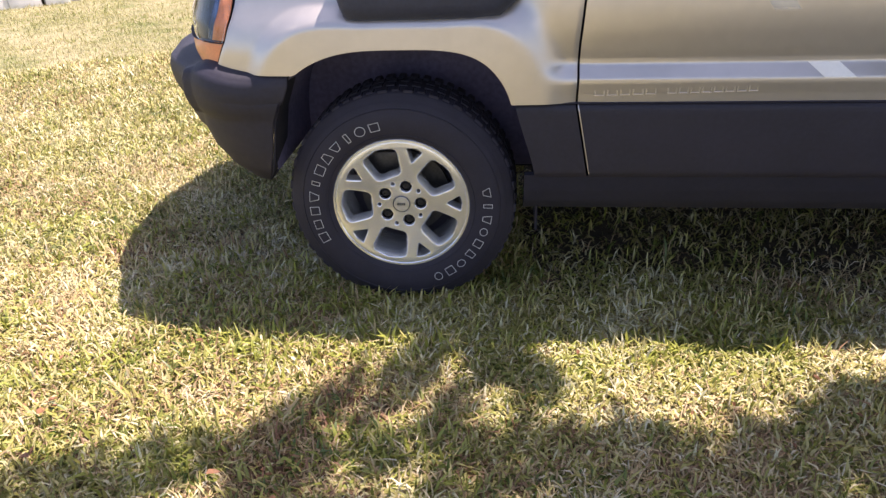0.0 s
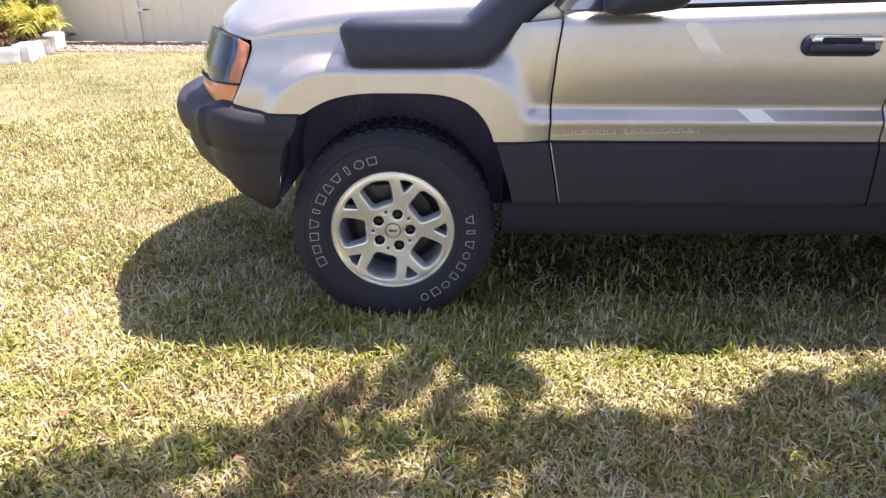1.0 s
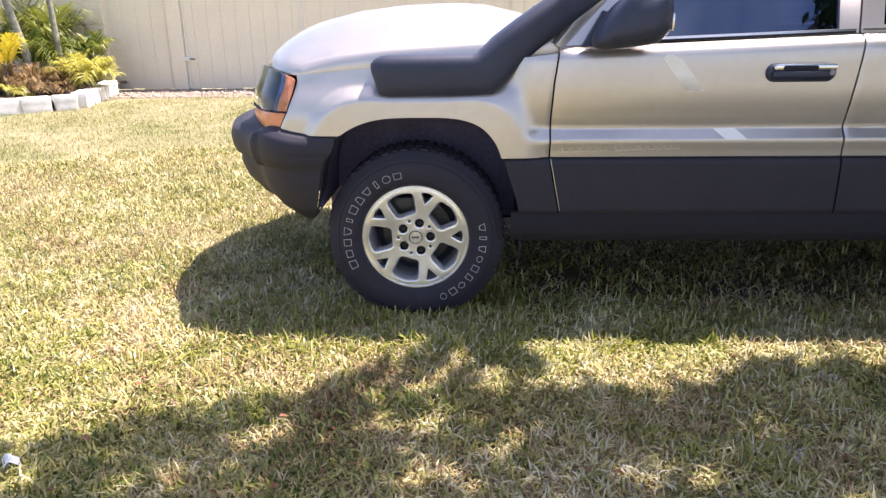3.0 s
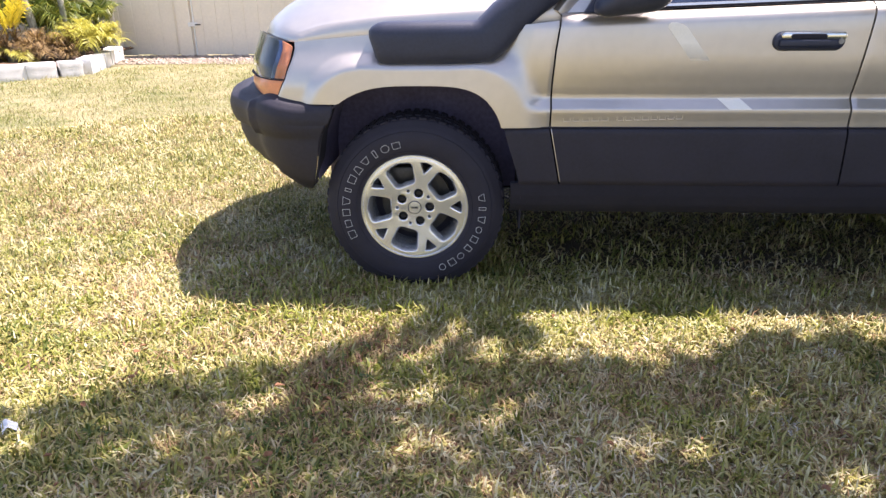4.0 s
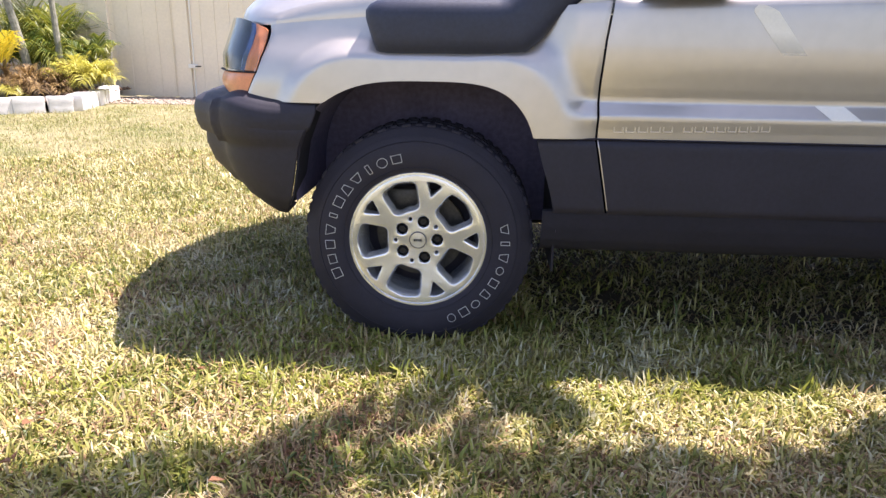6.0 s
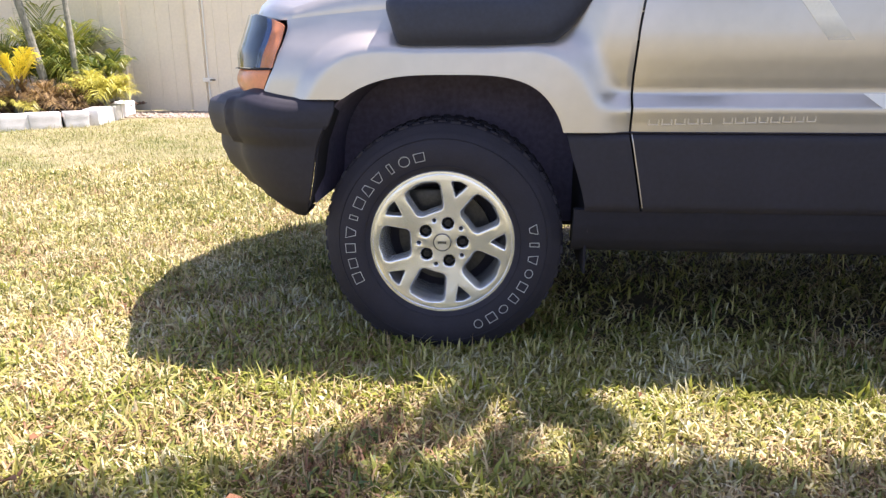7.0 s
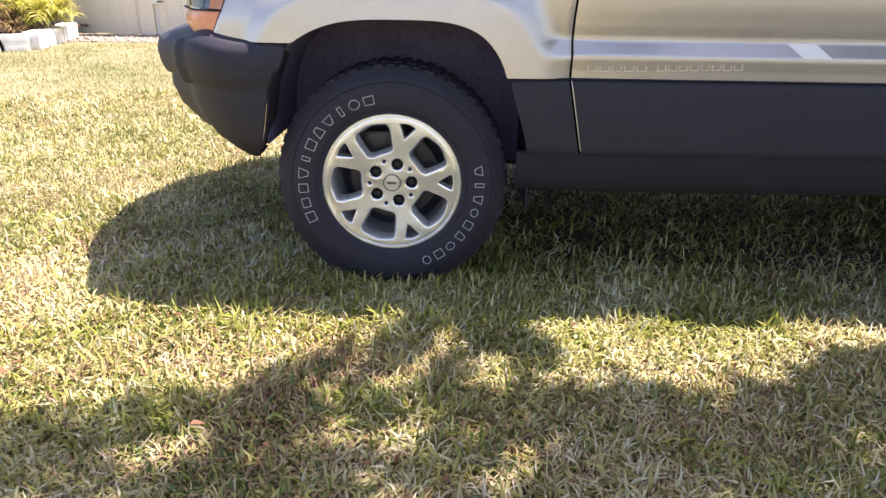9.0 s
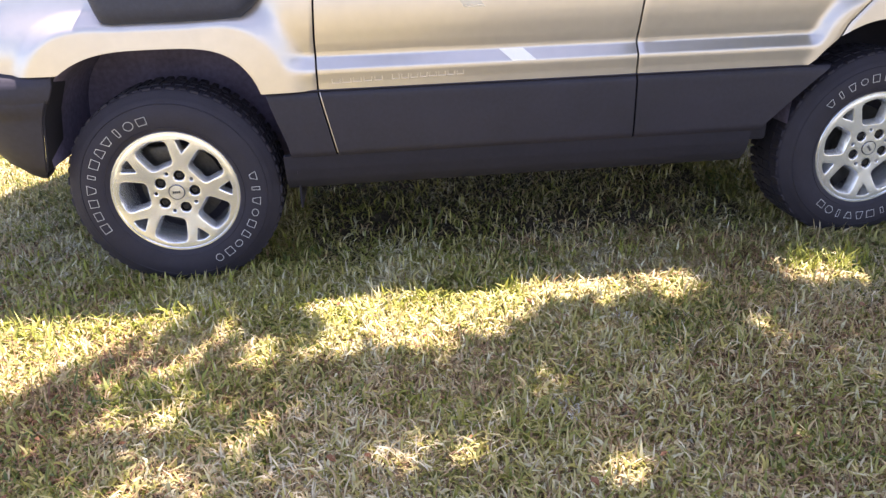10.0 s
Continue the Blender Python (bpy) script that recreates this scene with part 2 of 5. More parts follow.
WINDOW = glass("tinted_window_glass", (0.07, 0.10, 0.17), ior=2.0, film=(0.50, 0.66, 1.0))
LENS = glass("clear_lamp_lens", (0.90, 0.95, 1.0), ior=1.13)


# ---- mesh helpers ----
def part(name, bm, mat, parent=None, label="", smooth=True, angle=35):
    """Link a bmesh (or a mesh) as one object, under parent if given."""
    if isinstance(bm, bpy.types.Mesh):
        me = bm
    else:
        me = bpy.data.meshes.new(name)
        bmesh.ops.recalc_face_normals(bm, faces=bm.faces)
        bm.to_mesh(me)
        bm.free()
    if mat:
        me.materials.clear()
        me.materials.append(mat)
    if smooth:
        me.polygons.foreach_set("use_smooth", [True] * len(me.polygons))
        me.set_sharp_from_angle(angle=radians(angle))
    ob = new(name, me)
    ob.parent = parent
    if label:
        tagged(ob, label)
    return ob


def empty(name, m=None):
    ob = new(name)
    ob.empty_display_size = 0.1
    if m is not None:
        ob.matrix_world = m
    return ob


def box(x0, y0, z0, x1, y1, z1, bevel=0.0, bm=None, m=None, segs=2):
    bm = bm or bmesh.new()
    r = bmesh.ops.create_cube(bm, size=1)["verts"]
    t = Matrix.Translation(((x0 + x1) / 2, (y0 + y1) / 2, (z0 + z1) / 2)) @ Matrix.Diagonal((x1 - x0, y1 - y0, z1 - z0, 1))
    bmesh.ops.transform(bm, matrix=(m @ t) if m is not None else t, verts=r)
    if bevel:
        ed = list({e for v in r for e in v.link_edges})
        bmesh.ops.bevel(bm, geom=ed, offset=bevel, segments=segs, affect="EDGES", profile=0.5)
    return bm


def lathe(profile, n=64, bm=None, closed=False):
    """Turn (radius, y) points round the y axis."""
    bm = bm or bmesh.new()
    rings = []
    for r, y in profile:
        rings.append([bm.verts.new((r * math.cos(2 * math.pi * k / n), y, r * math.sin(2 * math.pi * k / n))) for k in range(n)])
    pairs = list(zip(rings, rings[1:])) + ([(rings[-1], rings[0])] if closed else [])
    for a, b in pairs:
        for k in range(n):
            bm.faces.new((a[k], a[(k + 1) % n], b[(k + 1) % n], b[k]))
    return bm


def sheet(fn, nu, nv, thick=0.0, bm=None):
    """A grid over (u, v) in 0..1; thick gives it a back, moved along thick (a vector) or inward along +y."""
    bm = bm or bmesh.new()
    g = [[bm.verts.new(fn(i / nu, j / nv)) for j in range(nv + 1)] for i in range(nu + 1)]
    for i in range(nu):
        for j in range(nv):
            bm.faces.new((g[i][j], g[i + 1][j], g[i + 1][j + 1], g[i][j + 1]))
    if thick:
        off = Vector((0, thick, 0)) if not isinstance(thick, Vector) else thick
        h = [[bm.verts.new(g[i][j].co + off) for j in range(nv + 1)] for i in range(nu + 1)]
        for i in range(nu):
            for j in range(nv):
                bm.faces.new((h[i][j + 1], h[i + 1][j + 1], h[i + 1][j], h[i][j]))
        rim = [(i, 0) for i in range(nu)] + [(nu, j) for j in range(nv)] + [(i, nv) for i in range(nu, 0, -1)] + [(0, j) for j in range(nv, 0, -1)]
        for (a, b), (c, d) in zip(rim, rim[1:] + rim[:1]):
            bm.faces.new((g[a][b], h[a][b], h[c][d], g[c][d]))
    return bm


def tube(path, radii, n=12, bm=None, square=1.0, caps=True, ratio=1.0):
    """A tapered tube along a path; square > 1 makes the section boxier, ratio widens it sideways."""
    bm = bm or bmesh.new()
    pts = [Vector(p) for p in path]
    rings = []
    for i, p in enumerate(pts):
        d = (pts[min(i + 1, len(pts) - 1)] - pts[max(i - 1, 0)]).normalized()
        side = d.cross(Vector((0, 0, 1)))
        side = side.normalized() if side.length > 1e-3 else Vector((1, 0, 0))
        up = side.cross(d).normalized()
        r = radii[i] if isinstance(radii, (list, tuple)) else radii
        ring = []
        for k in range(n):
            a = 2 * math.pi * k / n
            c, s_ = math.cos(a), math.sin(a)
            q = (abs(c) ** (2 * square) + abs(s_) ** (2 * square)) ** (-1 / (2 * square))
            ring.append(bm.verts.new(p + (side * c * ratio + up * s_) * (r * q)))
        rings.append(ring)
    for a, b in zip(rings, rings[1:]):
        for k in range(n):
            bm.faces.new((a[k], a[(k + 1) % n], b[(k + 1) % n], b[k]))
    if caps:
        bm.faces.new(rings[0][::-1])
        bm.faces.new(rings[-1])
    return bm


def bulk(name, verts, faces, mat, loops=None):
    """A large mesh from numpy arrays: verts (n, 3), faces (m, k)."""
    me = bpy.data.meshes.new(name)
    k = faces.shape[1]
    me.vertices.add(len(verts))
    me.vertices.foreach_set("co", verts.astype(np.float32).ravel())
    me.loops.add(faces.size)
    me.loops.foreach_set("vertex_index", faces.astype(np.int32).ravel())
    me.polygons.add(len(faces))
    me.polygons.foreach_set("loop_start", np.arange(0, faces.size, k, dtype=np.int32))
    me.polygons.foreach_set("loop_total", np.full(len(faces), k, dtype=np.int32))
    me.update(calc_edges=True)
    me.materials.append(mat)
    return new(name, me)


def smooth01(t):
    t = min(1.0, max(0.0, t))
    return t * t * (3 - 2 * t)


def lerp(a, b, t):
    return a + (b - a) * t


# ---- ground ----
def build_ground():
    bm = bmesh.new()
    xs = [-400, -60, -20] + [-10 + 0.5 * k for k in range(33)] + [12, 20, 60, 400]
    ys = [-400, -60, -20] + [-6 + 0.5 * k for k in range(37)] + [20, 60, 400]
    g = [[bm.verts.new((x, y, 0.012 * noise.noise((x * 0.9, y * 0.9, 0)) - 0.004 if abs(x) < 15 and abs(y) < 15 else -0.004)) for y in ys] for x in xs]
    for i in range(len(xs) - 1):
        for j in range(len(ys) - 1):
            bm.faces.new((g[i][j], g[i + 1][j], g[i + 1][j + 1], g[i][j + 1]))
    ob = part("ground", bm, GROUND)
    tagged(ob, "brown thatch and soil under a dry lawn", "ground", kind="structure")


build_ground()

# corner of the raised bed and its two edges
BED = ((-5.52, 7.25), (-6.05, 9.3), (-7.12, 5.85))


def in_bed(x, y):
    (cx, cy), (bx, by), (ax, ay) = BED
    left1 = (bx - cx) * (y - cy) - (by - cy) * (x - cx) > 0
    left2 = (ax - cx) * (y - cy) - (ay - cy) * (x - cx) < 0
    return left1 & left2


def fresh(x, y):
    """Share of green blades: along the edge of the car's shade, within it, and in a few tufts."""
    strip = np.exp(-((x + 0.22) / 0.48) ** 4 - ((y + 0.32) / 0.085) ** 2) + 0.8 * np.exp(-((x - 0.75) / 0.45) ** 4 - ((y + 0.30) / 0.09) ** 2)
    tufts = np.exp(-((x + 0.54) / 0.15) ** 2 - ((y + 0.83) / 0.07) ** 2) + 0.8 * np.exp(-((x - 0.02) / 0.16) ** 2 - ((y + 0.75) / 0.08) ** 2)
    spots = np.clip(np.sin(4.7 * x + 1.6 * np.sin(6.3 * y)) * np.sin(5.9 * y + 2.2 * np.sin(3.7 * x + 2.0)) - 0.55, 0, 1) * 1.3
    # extra green blades tint the car's shade beside the front wheel
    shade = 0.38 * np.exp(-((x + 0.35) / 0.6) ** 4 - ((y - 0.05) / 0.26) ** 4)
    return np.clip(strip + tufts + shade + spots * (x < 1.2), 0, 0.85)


def build_grass(name, mat, label, seed, n, tall, lean_mid, wide, near, far, patchy=0.0, where=None):
    rg = np.random.default_rng(seed)
    knee = max(2.6, near)
    u = rg.random(n)
    w1, w2 = (knee ** 2 - near ** 2) / 2, knee ** 2 * math.log(far / knee)
    f = max(1e-9, w1 / (w1 + w2))
    d = np.where(u < f, np.sqrt(near ** 2 + (u / f) * (knee ** 2 - near ** 2)), knee * np.exp((u - f) / (1 - f) * math.log(far / knee)))
    a = radians(-46) + rg.random(n) * radians(98)
    x, y = 0.3 + d * np.sin(a), -2.9 + d * np.cos(a)
    keep = (y < 9.5) & ~in_bed(x, y) & ~((y > 1.9) & (x > 0.3))
    # blades thinned under the car so that its shade looks darker
    keep &= rg.random(n) < 1 - 0.85 * ((x > 0.4) & (x < 2.4)) * np.clip((y + 0.02) / 0.3, 0, 1)
    # thinner, uneven towards the fence
    keep &= rg.random(n) < np.clip((9.9 - y) / 1.4, 0.0, 1.0)
    # green and bleached patches
    field = np.sin(2.3 * x + 1.3 * np.sin(1.9 * y)) + np.sin(2.9 * y + 1.9 * np.sin(2.5 * x + 0.5)) + 0.8 * np.sin(6.3 * x + 2.0 * np.sin(5.1 * y + 1.0))
    field += 1.0 * np.sin(13 * x + 1.7 * np.sin(9 * y)) * np.sin(11 * y + 1.5 * np.sin(12 * x))
    field += 0.9 * np.exp(-((x - 0.9) / 0.7) ** 2 - ((y + 0.42) / 0.14) ** 2)
    field -= 1.1 * np.clip((x - 0.5) / 0.8, 0, 1) * np.clip((-0.55 - y) / 0.25, 0, 1)
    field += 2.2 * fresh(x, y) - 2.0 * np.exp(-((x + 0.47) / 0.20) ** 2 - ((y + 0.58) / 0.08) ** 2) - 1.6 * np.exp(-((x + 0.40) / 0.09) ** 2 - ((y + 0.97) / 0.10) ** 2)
    keep &= rg.random(n) < np.clip(0.75 + patchy * field, 0.25, 1.0)
    if where:
        keep &= rg.random(n) < where(x, y)
    x, y, d = x[keep], y[keep], d[keep]
    m = len(x)
    big = np.clip(d / 3.0, 1.0, 4.0) ** 0.45
    clump = np.sin(x * 7.1 + np.sin(y * 5.3) * 1.7) * np.sin(y * 8.3 + np.sin(x * 4.1) * 2.1)
    height = tall * (0.6 + 0.8 * rg.random(m)) * (1 + 0.3 * clump) * (1 + 0.25 * (big - 1))
    width = wide * (0.6 + 0.8 * rg.random(m)) * big ** 0.5
    turn = rg.random(m) * 2 * math.pi
    lean = np.abs(rg.normal(lean_mid, 0.5, m)).clip(0.05, 1.5)
    dx, dy = np.cos(turn), np.sin(turn)
    sx, sy = -dy, dx
    twist = rg.normal(0, 0.5, m)
    V = np.zeros((m, 5, 3))
    for k, (t, wk) in enumerate(((0, 0.8), (0.55, 1.0), (1.0, 0.0))):
        bend = lean * (0.1 + 1.25 * t)
        px, pz = height * 1.15 * t * np.sin(bend), height * 1.15 * t * np.cos(bend)
        cx, cy, cz = x + dx * px, y + dy * px, pz - 0.006
        if k == 2:
            V[:, 4] = np.stack([cx, cy, cz], 1)
        else:
            for q, sg in ((0, -1), (1, 1)):
                V[:, 2 * k + q] = np.stack([cx + sg * sx * width * wk, cy + sg * sy * width * wk, cz + sg * width * wk * twist * 0.6], 1)
    base = np.arange(m)[:, None] * 5
    tri = np.array([[0, 1, 3], [0, 3, 2], [2, 3, 4]])
    F = (base[:, :, None] + tri[None]).reshape(-1, 3)
    tagged(bulk(name, V.reshape(-1, 3), F, mat), label, "grass", kind="stuff")


build_grass("lawn_grass", GRASS, "dry yellow-green lawn grass", 4, 420000, 0.046, 1.15, 0.0032, 0.9, 7.5, 0.22)
build_grass("straw_grass", STRAW, "bleached straw lying among the lawn grass", 6, 290000, 0.048, 1.35, 0.0021, 0.9, 7.5, -0.28)
def worn(x, y):
    """Where the turf is worn to brown thatch: away from the car's side, and in scattered hand-wide spots."""
    spots = np.sin(6.1 * x + 2.1 * np.sin(4.3 * y + 0.7)) * np.sin(7.3 * y + 1.8 * np.sin(5.7 * x))
    patch_ = np.clip((x - 0.35) / 0.7, 0, 1) * np.clip((-0.5 - y) / 0.3, 0, 1)
    left_ = np.exp(-((x + 0.74) / 0.20) ** 2 - ((y + 0.66 - 0.4 * (x + 0.74)) / 0.075) ** 2) + 0.6 * np.exp(-((x + 0.85) / 0.25) ** 2 - ((y + 0.83) / 0.10) ** 2)
    return np.clip(0.68 * patch_ + 0.6 * left_ + np.clip(spots - 0.6, 0, 1) * 0.9 * (y < 1.5), 0, 0.9)


build_grass("thatch", THATCH, "dead brown thatch showing through the lawn", 15, 330000, 0.040, 1.3, 0.0020, 0.9, 5.0, 0.0, worn)
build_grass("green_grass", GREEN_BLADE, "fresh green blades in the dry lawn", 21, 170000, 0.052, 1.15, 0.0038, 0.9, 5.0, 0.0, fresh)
build_grass("far_lawn_grass", FAR_GRASS, "pale dry lawn grass towards the fence", 7, 420000, 0.040, 1.15, 0.0020, 3.6, 12.4)


def outer_grass(n=110000):
    """Coarser turf round the stretch that the walk looks at."""
    rg = np.random.default_rng(12)
    x, y = rg.uniform(-8, 9, n), rg.uniform(-7, 9.4, n)
    bear = np.arctan2(x - 0.3, y + 2.9)
    keep = ~((bear > radians(-46)) & (bear < radians(52)) & (np.hypot(x - 0.3, y + 2.9) > 0.9)) | ((y > 1.9) & (x > 0.3))
    keep &= ~in_bed(x, y) & ~((x > -0.9) & (x < 3.6) & (y > -0.1) & (y < 1.9))
    x, y = x[keep], y[keep]
    m = len(x)
    a, lean, hh = rg.random(m) * 6.28, rg.uniform(0.3, 1.3, m), rg.uniform(0.04, 0.075, m)
    dx, dy, w = np.cos(a), np.sin(a), 0.006
    V = np.stack([np.stack([x - dy * w, y + dx * w, 0 * x - 0.01], 1), np.stack([x + dy * w, y - dx * w, 0 * x - 0.01], 1), np.stack([x + dx * hh * np.sin(lean), y + dy * hh * np.sin(lean), hh * np.cos(lean)], 1)], 1)
    tagged(bulk("outer_lawn_grass", V.reshape(-1, 3), np.arange(m * 3).reshape(m, 3), GRASS), "dry lawn grass round about the car", "grass", kind="stuff")


outer_grass()


# ---- car skin ----
# plan outline of the near side: along x, then round the front corner
def _plan_table():
    knots = [(0.0, 0.0), (0.12, 12.0), (0.40, 60.0), (0.70, 80.0), (1.20, 90.0)]
    out, x, y, u, step = [], -0.32, 0.0, 0.0, 0.005
    while u < 1.3:
        th = radians(float(np.interp(u, [k[0] for k in knots], [k[1] for k in knots])))
        out.append((u, x, y, th))
        x, y, u = x - math.cos(th) * step, y + math.sin(th) * step, u + step
    return np.array(out)


PLAN = _plan_table()
MID = 0.88  # the car's middle plane


def plan(s, off):
    """The point at s along the near side (s is x behind the front corner), off metres outward."""
    if s >= -0.32:
        return s, -off
    u = -0.32 - s
    x, y, th = (float(np.interp(u, PLAN[:, 0], PLAN[:, k])) for k in (1, 2, 3))
    return x - math.sin(th) * off, y - math.cos(th) * off


DOOR_Z = [0.40, 0.70, 0.74, 0.772, 0.786, 0.822, 0.838, 0.88, 0.95, 1.02, 1.06, 1.092, 1.108, 1.122, 1.132, 1.137]
DOOR_O = [0.046, 0.050, 0.053, 0.0575, 0.0570, 0.0320, 0.0322, 0.0395, 0.0475, 0.0455, 0.0425, 0.0385, 0.033, 0.021, 0.004, -0.012]
FEN_Z = [0.40, 0.70, 0.80, 0.88, 0.94, 0.98, 1.02, 1.06, 1.10, 1.16]
FEN_O = [0.046, 0.048, 0.046, 0.042, 0.026, 0.002, -0.014, -0.022, -0.030, -0.045]


def arch(s, z, cx, cz, hw, hh, p=3.4):
    return (abs((s - cx) / hw) ** p + abs((z - cz) / hh) ** p) ** (1 / p)


def arch_top(s, cx, cz, hw, hh, p=3.4):
    q = 1 - abs((s - cx) / hw) ** p
    return cz + hh * q ** (1 / p) if q > 0 else -1


FRONT_ARCH = (0.033, 0.50, 0.350, 0.376)
REAR_ARCH = (2.752, 0.50, 0.318, 0.372)


FAIR = np.linspace(-0.038, 0.038, 7)


def belt(s):
    """How far the waistline has risen at s."""
    return float(np.interp(s, [0.66, 0.95, 1.70, 2.6, 3.5], [0.0, 0.008, 0.034, 0.044, 0.046]))


def off(s, z):
    z -= belt(s) * smooth01((z - 1.0) / 0.11)
    fen = float(np.mean(np.interp(z + FAIR * 0.6, FEN_Z, FEN_O)))
    # the panels are faired above the moulding groove
    door = float(np.mean(np.interp(z + FAIR * min(1.0, max(0.0, (z - 0.842) / 0.04), max(0.12, (1.10 - z) / 0.06)), DOOR_Z, DOOR_O)))
    w = smooth01((s - 0.28) / 0.20)
    if s > 2.2:
        w = 1
    o = lerp(fen, door, w)
    # the flares over the wheels
    for ar in (FRONT_ARCH, REAR_ARCH):
        if abs(s - ar[0]) < 0.6 and z > 0.55:
            d = (arch(s, z, *ar) - 1) * 0.36
            wd = 0.058 + 0.037 * smooth01((abs(s - ar[0]) - 0.08) / 0.30)
            soft_ = 0.055 + 0.035 * smooth01((s - ar[0] - 0.22) / 0.16) * (ar is FRONT_ARCH)
            k = 1 - smooth01((d - wd + 0.4 * (soft_ - 0.055)) / soft_)
            pk = 0.062 + 0.009 * smooth01((abs(s - ar[0]) - 0.15) / 0.2)
            o = lerp(o, max(o, pk - 0.06 * max(0.0, d)), k)
    return o


def skin_point(s, z, extra=0.0):
    x, y = plan(s, off(s, z) + extra)
    return x, y, z


def door_front(z):
    return float(np.interp(z, [0.45, 0.49, 0.709, 0.88, 1.00, 1.235], [0.605, 0.592, 0.547, 0.549, 0.557, 0.590]))


def door_back(z):
    return float(np.interp(z, [0.45, 0.71, 0.83, 0.95, 1.05, 1.3], [1.688, 1.684, 1.681, 1.691, 1.703, 1.730]))


GAP = 0.0035


# ---- car ----
car = tagged(empty("car"), "champagne-silver four-door off-road car with grey lower cladding parked on grass", "car")


def mirrored(ob):
    """The same part on the far side."""
    o = ob.copy()
    scene.collection.objects.link(o)
    o.matrix_basis = Matrix.Translation((0, 2 * MID, 0)) @ Matrix.Diagonal((1, -1, 1, 1))
    o.parent = ob.parent
    return o


def skin(s_lo, s_hi, z_lo, z_hi, nu, nv, extra=0.0, thick=0.012):
    """A body panel between the s edges (functions of z) and the z edges (functions of s)."""
    def fn(u, v):
        zm = 0.9
        s0 = lerp(s_lo(zm), s_hi(zm), u)
        z = lerp(z_lo(s0), z_hi(s0), v)
        s = lerp(s_lo(z), s_hi(z), u)
        e = extra
        edge = min(u * abs(s_hi(zm) - s_lo(zm)), (1 - u) * abs(s_hi(zm) - s_lo(zm)))
        if edge < 0.002:
            e -= 0.003
        return skin_point(s, z, e)
    return sheet(fn, nu, nv, thick)


def fender_low(s):
    top = arch_top(s, *FRONT_ARCH)
    if s < FRONT_ARCH[0]:
        return max(0.806, top)
    return max(0.714, top)


def fender_high(s):
    return float(np.interp(s, [-0.6, -0.5, -0.16, 0.3, 0.6], [1.02, 1.035, 1.062, 1.086, 1.118]))


def lamp_edge(z):
    return float(np.interp(z, [0.80, 0.89, 0.96, 1.01, 1.04], [-0.543, -0.498, -0.478, -0.470, -0.476]))


fender = part("front_fender", skin(lamp_edge, lambda z: door_front(z) - GAP, fender_low, fender_high, 110, 30), PAINT, car)
mirrored(fender)
front_door = part("front_door", skin(lambda z: door_front(z) + GAP, lambda z: door_back(z) - GAP, lambda s: 0.716, lambda s: 1.136 + belt(s), 36, 90), PAINT, car)
mirrored(front_door)


def rear_low(s):
    return max(0.716, arch_top(s, *REAR_ARCH))


def rear_seam(z):
    return float(np.interp(z, [0.4, 0.70, 0.86, 1.0, 1.14], [2.36, 2.375, 2.46, 2.60, 2.66]))


rear_door = part("rear_door", skin(lambda z: door_back(z) + GAP, lambda z: rear_seam(z) - GAP, rear_low, lambda s: 1.136 + belt(s), 60, 90), PAINT, car)
mirrored(rear_door)
quarter = part("rear_quarter", skin(lambda z: rear_seam(z) + GAP, lambda z: 3.50, rear_low, lambda s: 1.136 + belt(s), 80, 40), PAINT, car)
mirrored(quarter)


# lower cladding, one piece to each panel, and the sill under it
def clad_off(z):
    return float(np.interp(z, [0.478, 0.484, 0.50, 0.60, 0.69, 0.703, 0.712], [0.046, 0.053, 0.057, 0.060, 0.059, 0.056, 0.047]))


def cladding(s_lo, s_hi, z0=0.480, z1=0.7115, nu=30, nv=24):
    def fn(u, v):
        z = lerp(z0, z1, v)
        s = lerp(s_lo(z), s_hi(z), u)
        return (*plan(s, clad_off(z)), z)
    return sheet(fn, nu, nv, 0.02)


def arch_back(z):
    return FRONT_ARCH[0] + FRONT_ARCH[2] * max(0.0, 1 - abs((z - 0.5) / 0.372) ** 3.4) ** (1 / 3.4) + 0.05 * smooth01((0.70 - z) / 0.25)


def arch_fore(z):
    return REAR_ARCH[0] - REAR_ARCH[2] * max(0.0, 1 - abs((z - 0.5) / 0.372) ** 3.4) ** (1 / 3.4) - 0.02 - 0.22 * min(1.0, max(0.0, (0.705 - z) / 0.21))


for nm, lo, hi in (("fender_cladding", arch_back, lambda z: door_front(z) - GAP), ("front_door_cladding", lambda z: door_front(z) + GAP, lambda z: door_back(z) - GAP),
                   ("rear_door_cladding", lambda z: door_back(z) + GAP, arch_fore)):
    mirrored(part(nm, cladding(lo, hi), PLASTIC, car, "matt grey-black plastic lower cladding"))
mirrored(part("rear_cladding", cladding(lambda z: 3.07, lambda z: 3.52, 0.5), PLASTIC, car))


def sill_fn(u, v):
    z = lerp(0.322, 0.484, v)
    return (lerp(0.40, 2.16, u), -float(np.interp(z, [0.322, 0.334, 0.352, 0.385, 0.43, 0.484], [-0.12, -0.045, -0.008, 0.020, 0.037, 0.046])), z)


mirrored(part("sill", sheet(sill_fn, 40, 16, 0.03), DARK, car))


# pale strip of primer on the door's lower front edge
def edge_strip(u, v):
    z = lerp(0.493, 0.712, v)
    s = door_front(z) + GAP + lerp(-0.0005, 0.0025, u)
    return (*plan(s, clad_off(z) + 0.0012), z)


part("door_edge_trim", sheet(edge_strip, 1, 24, 0.004), PAINT, front_door, "thin pale door edge trim")


# thin moulding line along the cladding's top
def mould(u, v):
    s = lerp(0.385, 2.36, u)
    z = lerp(0.7105, 0.7165, v)
    return (*plan(s, 0.052 + 0.004 * math.sin(math.pi * v)), z)


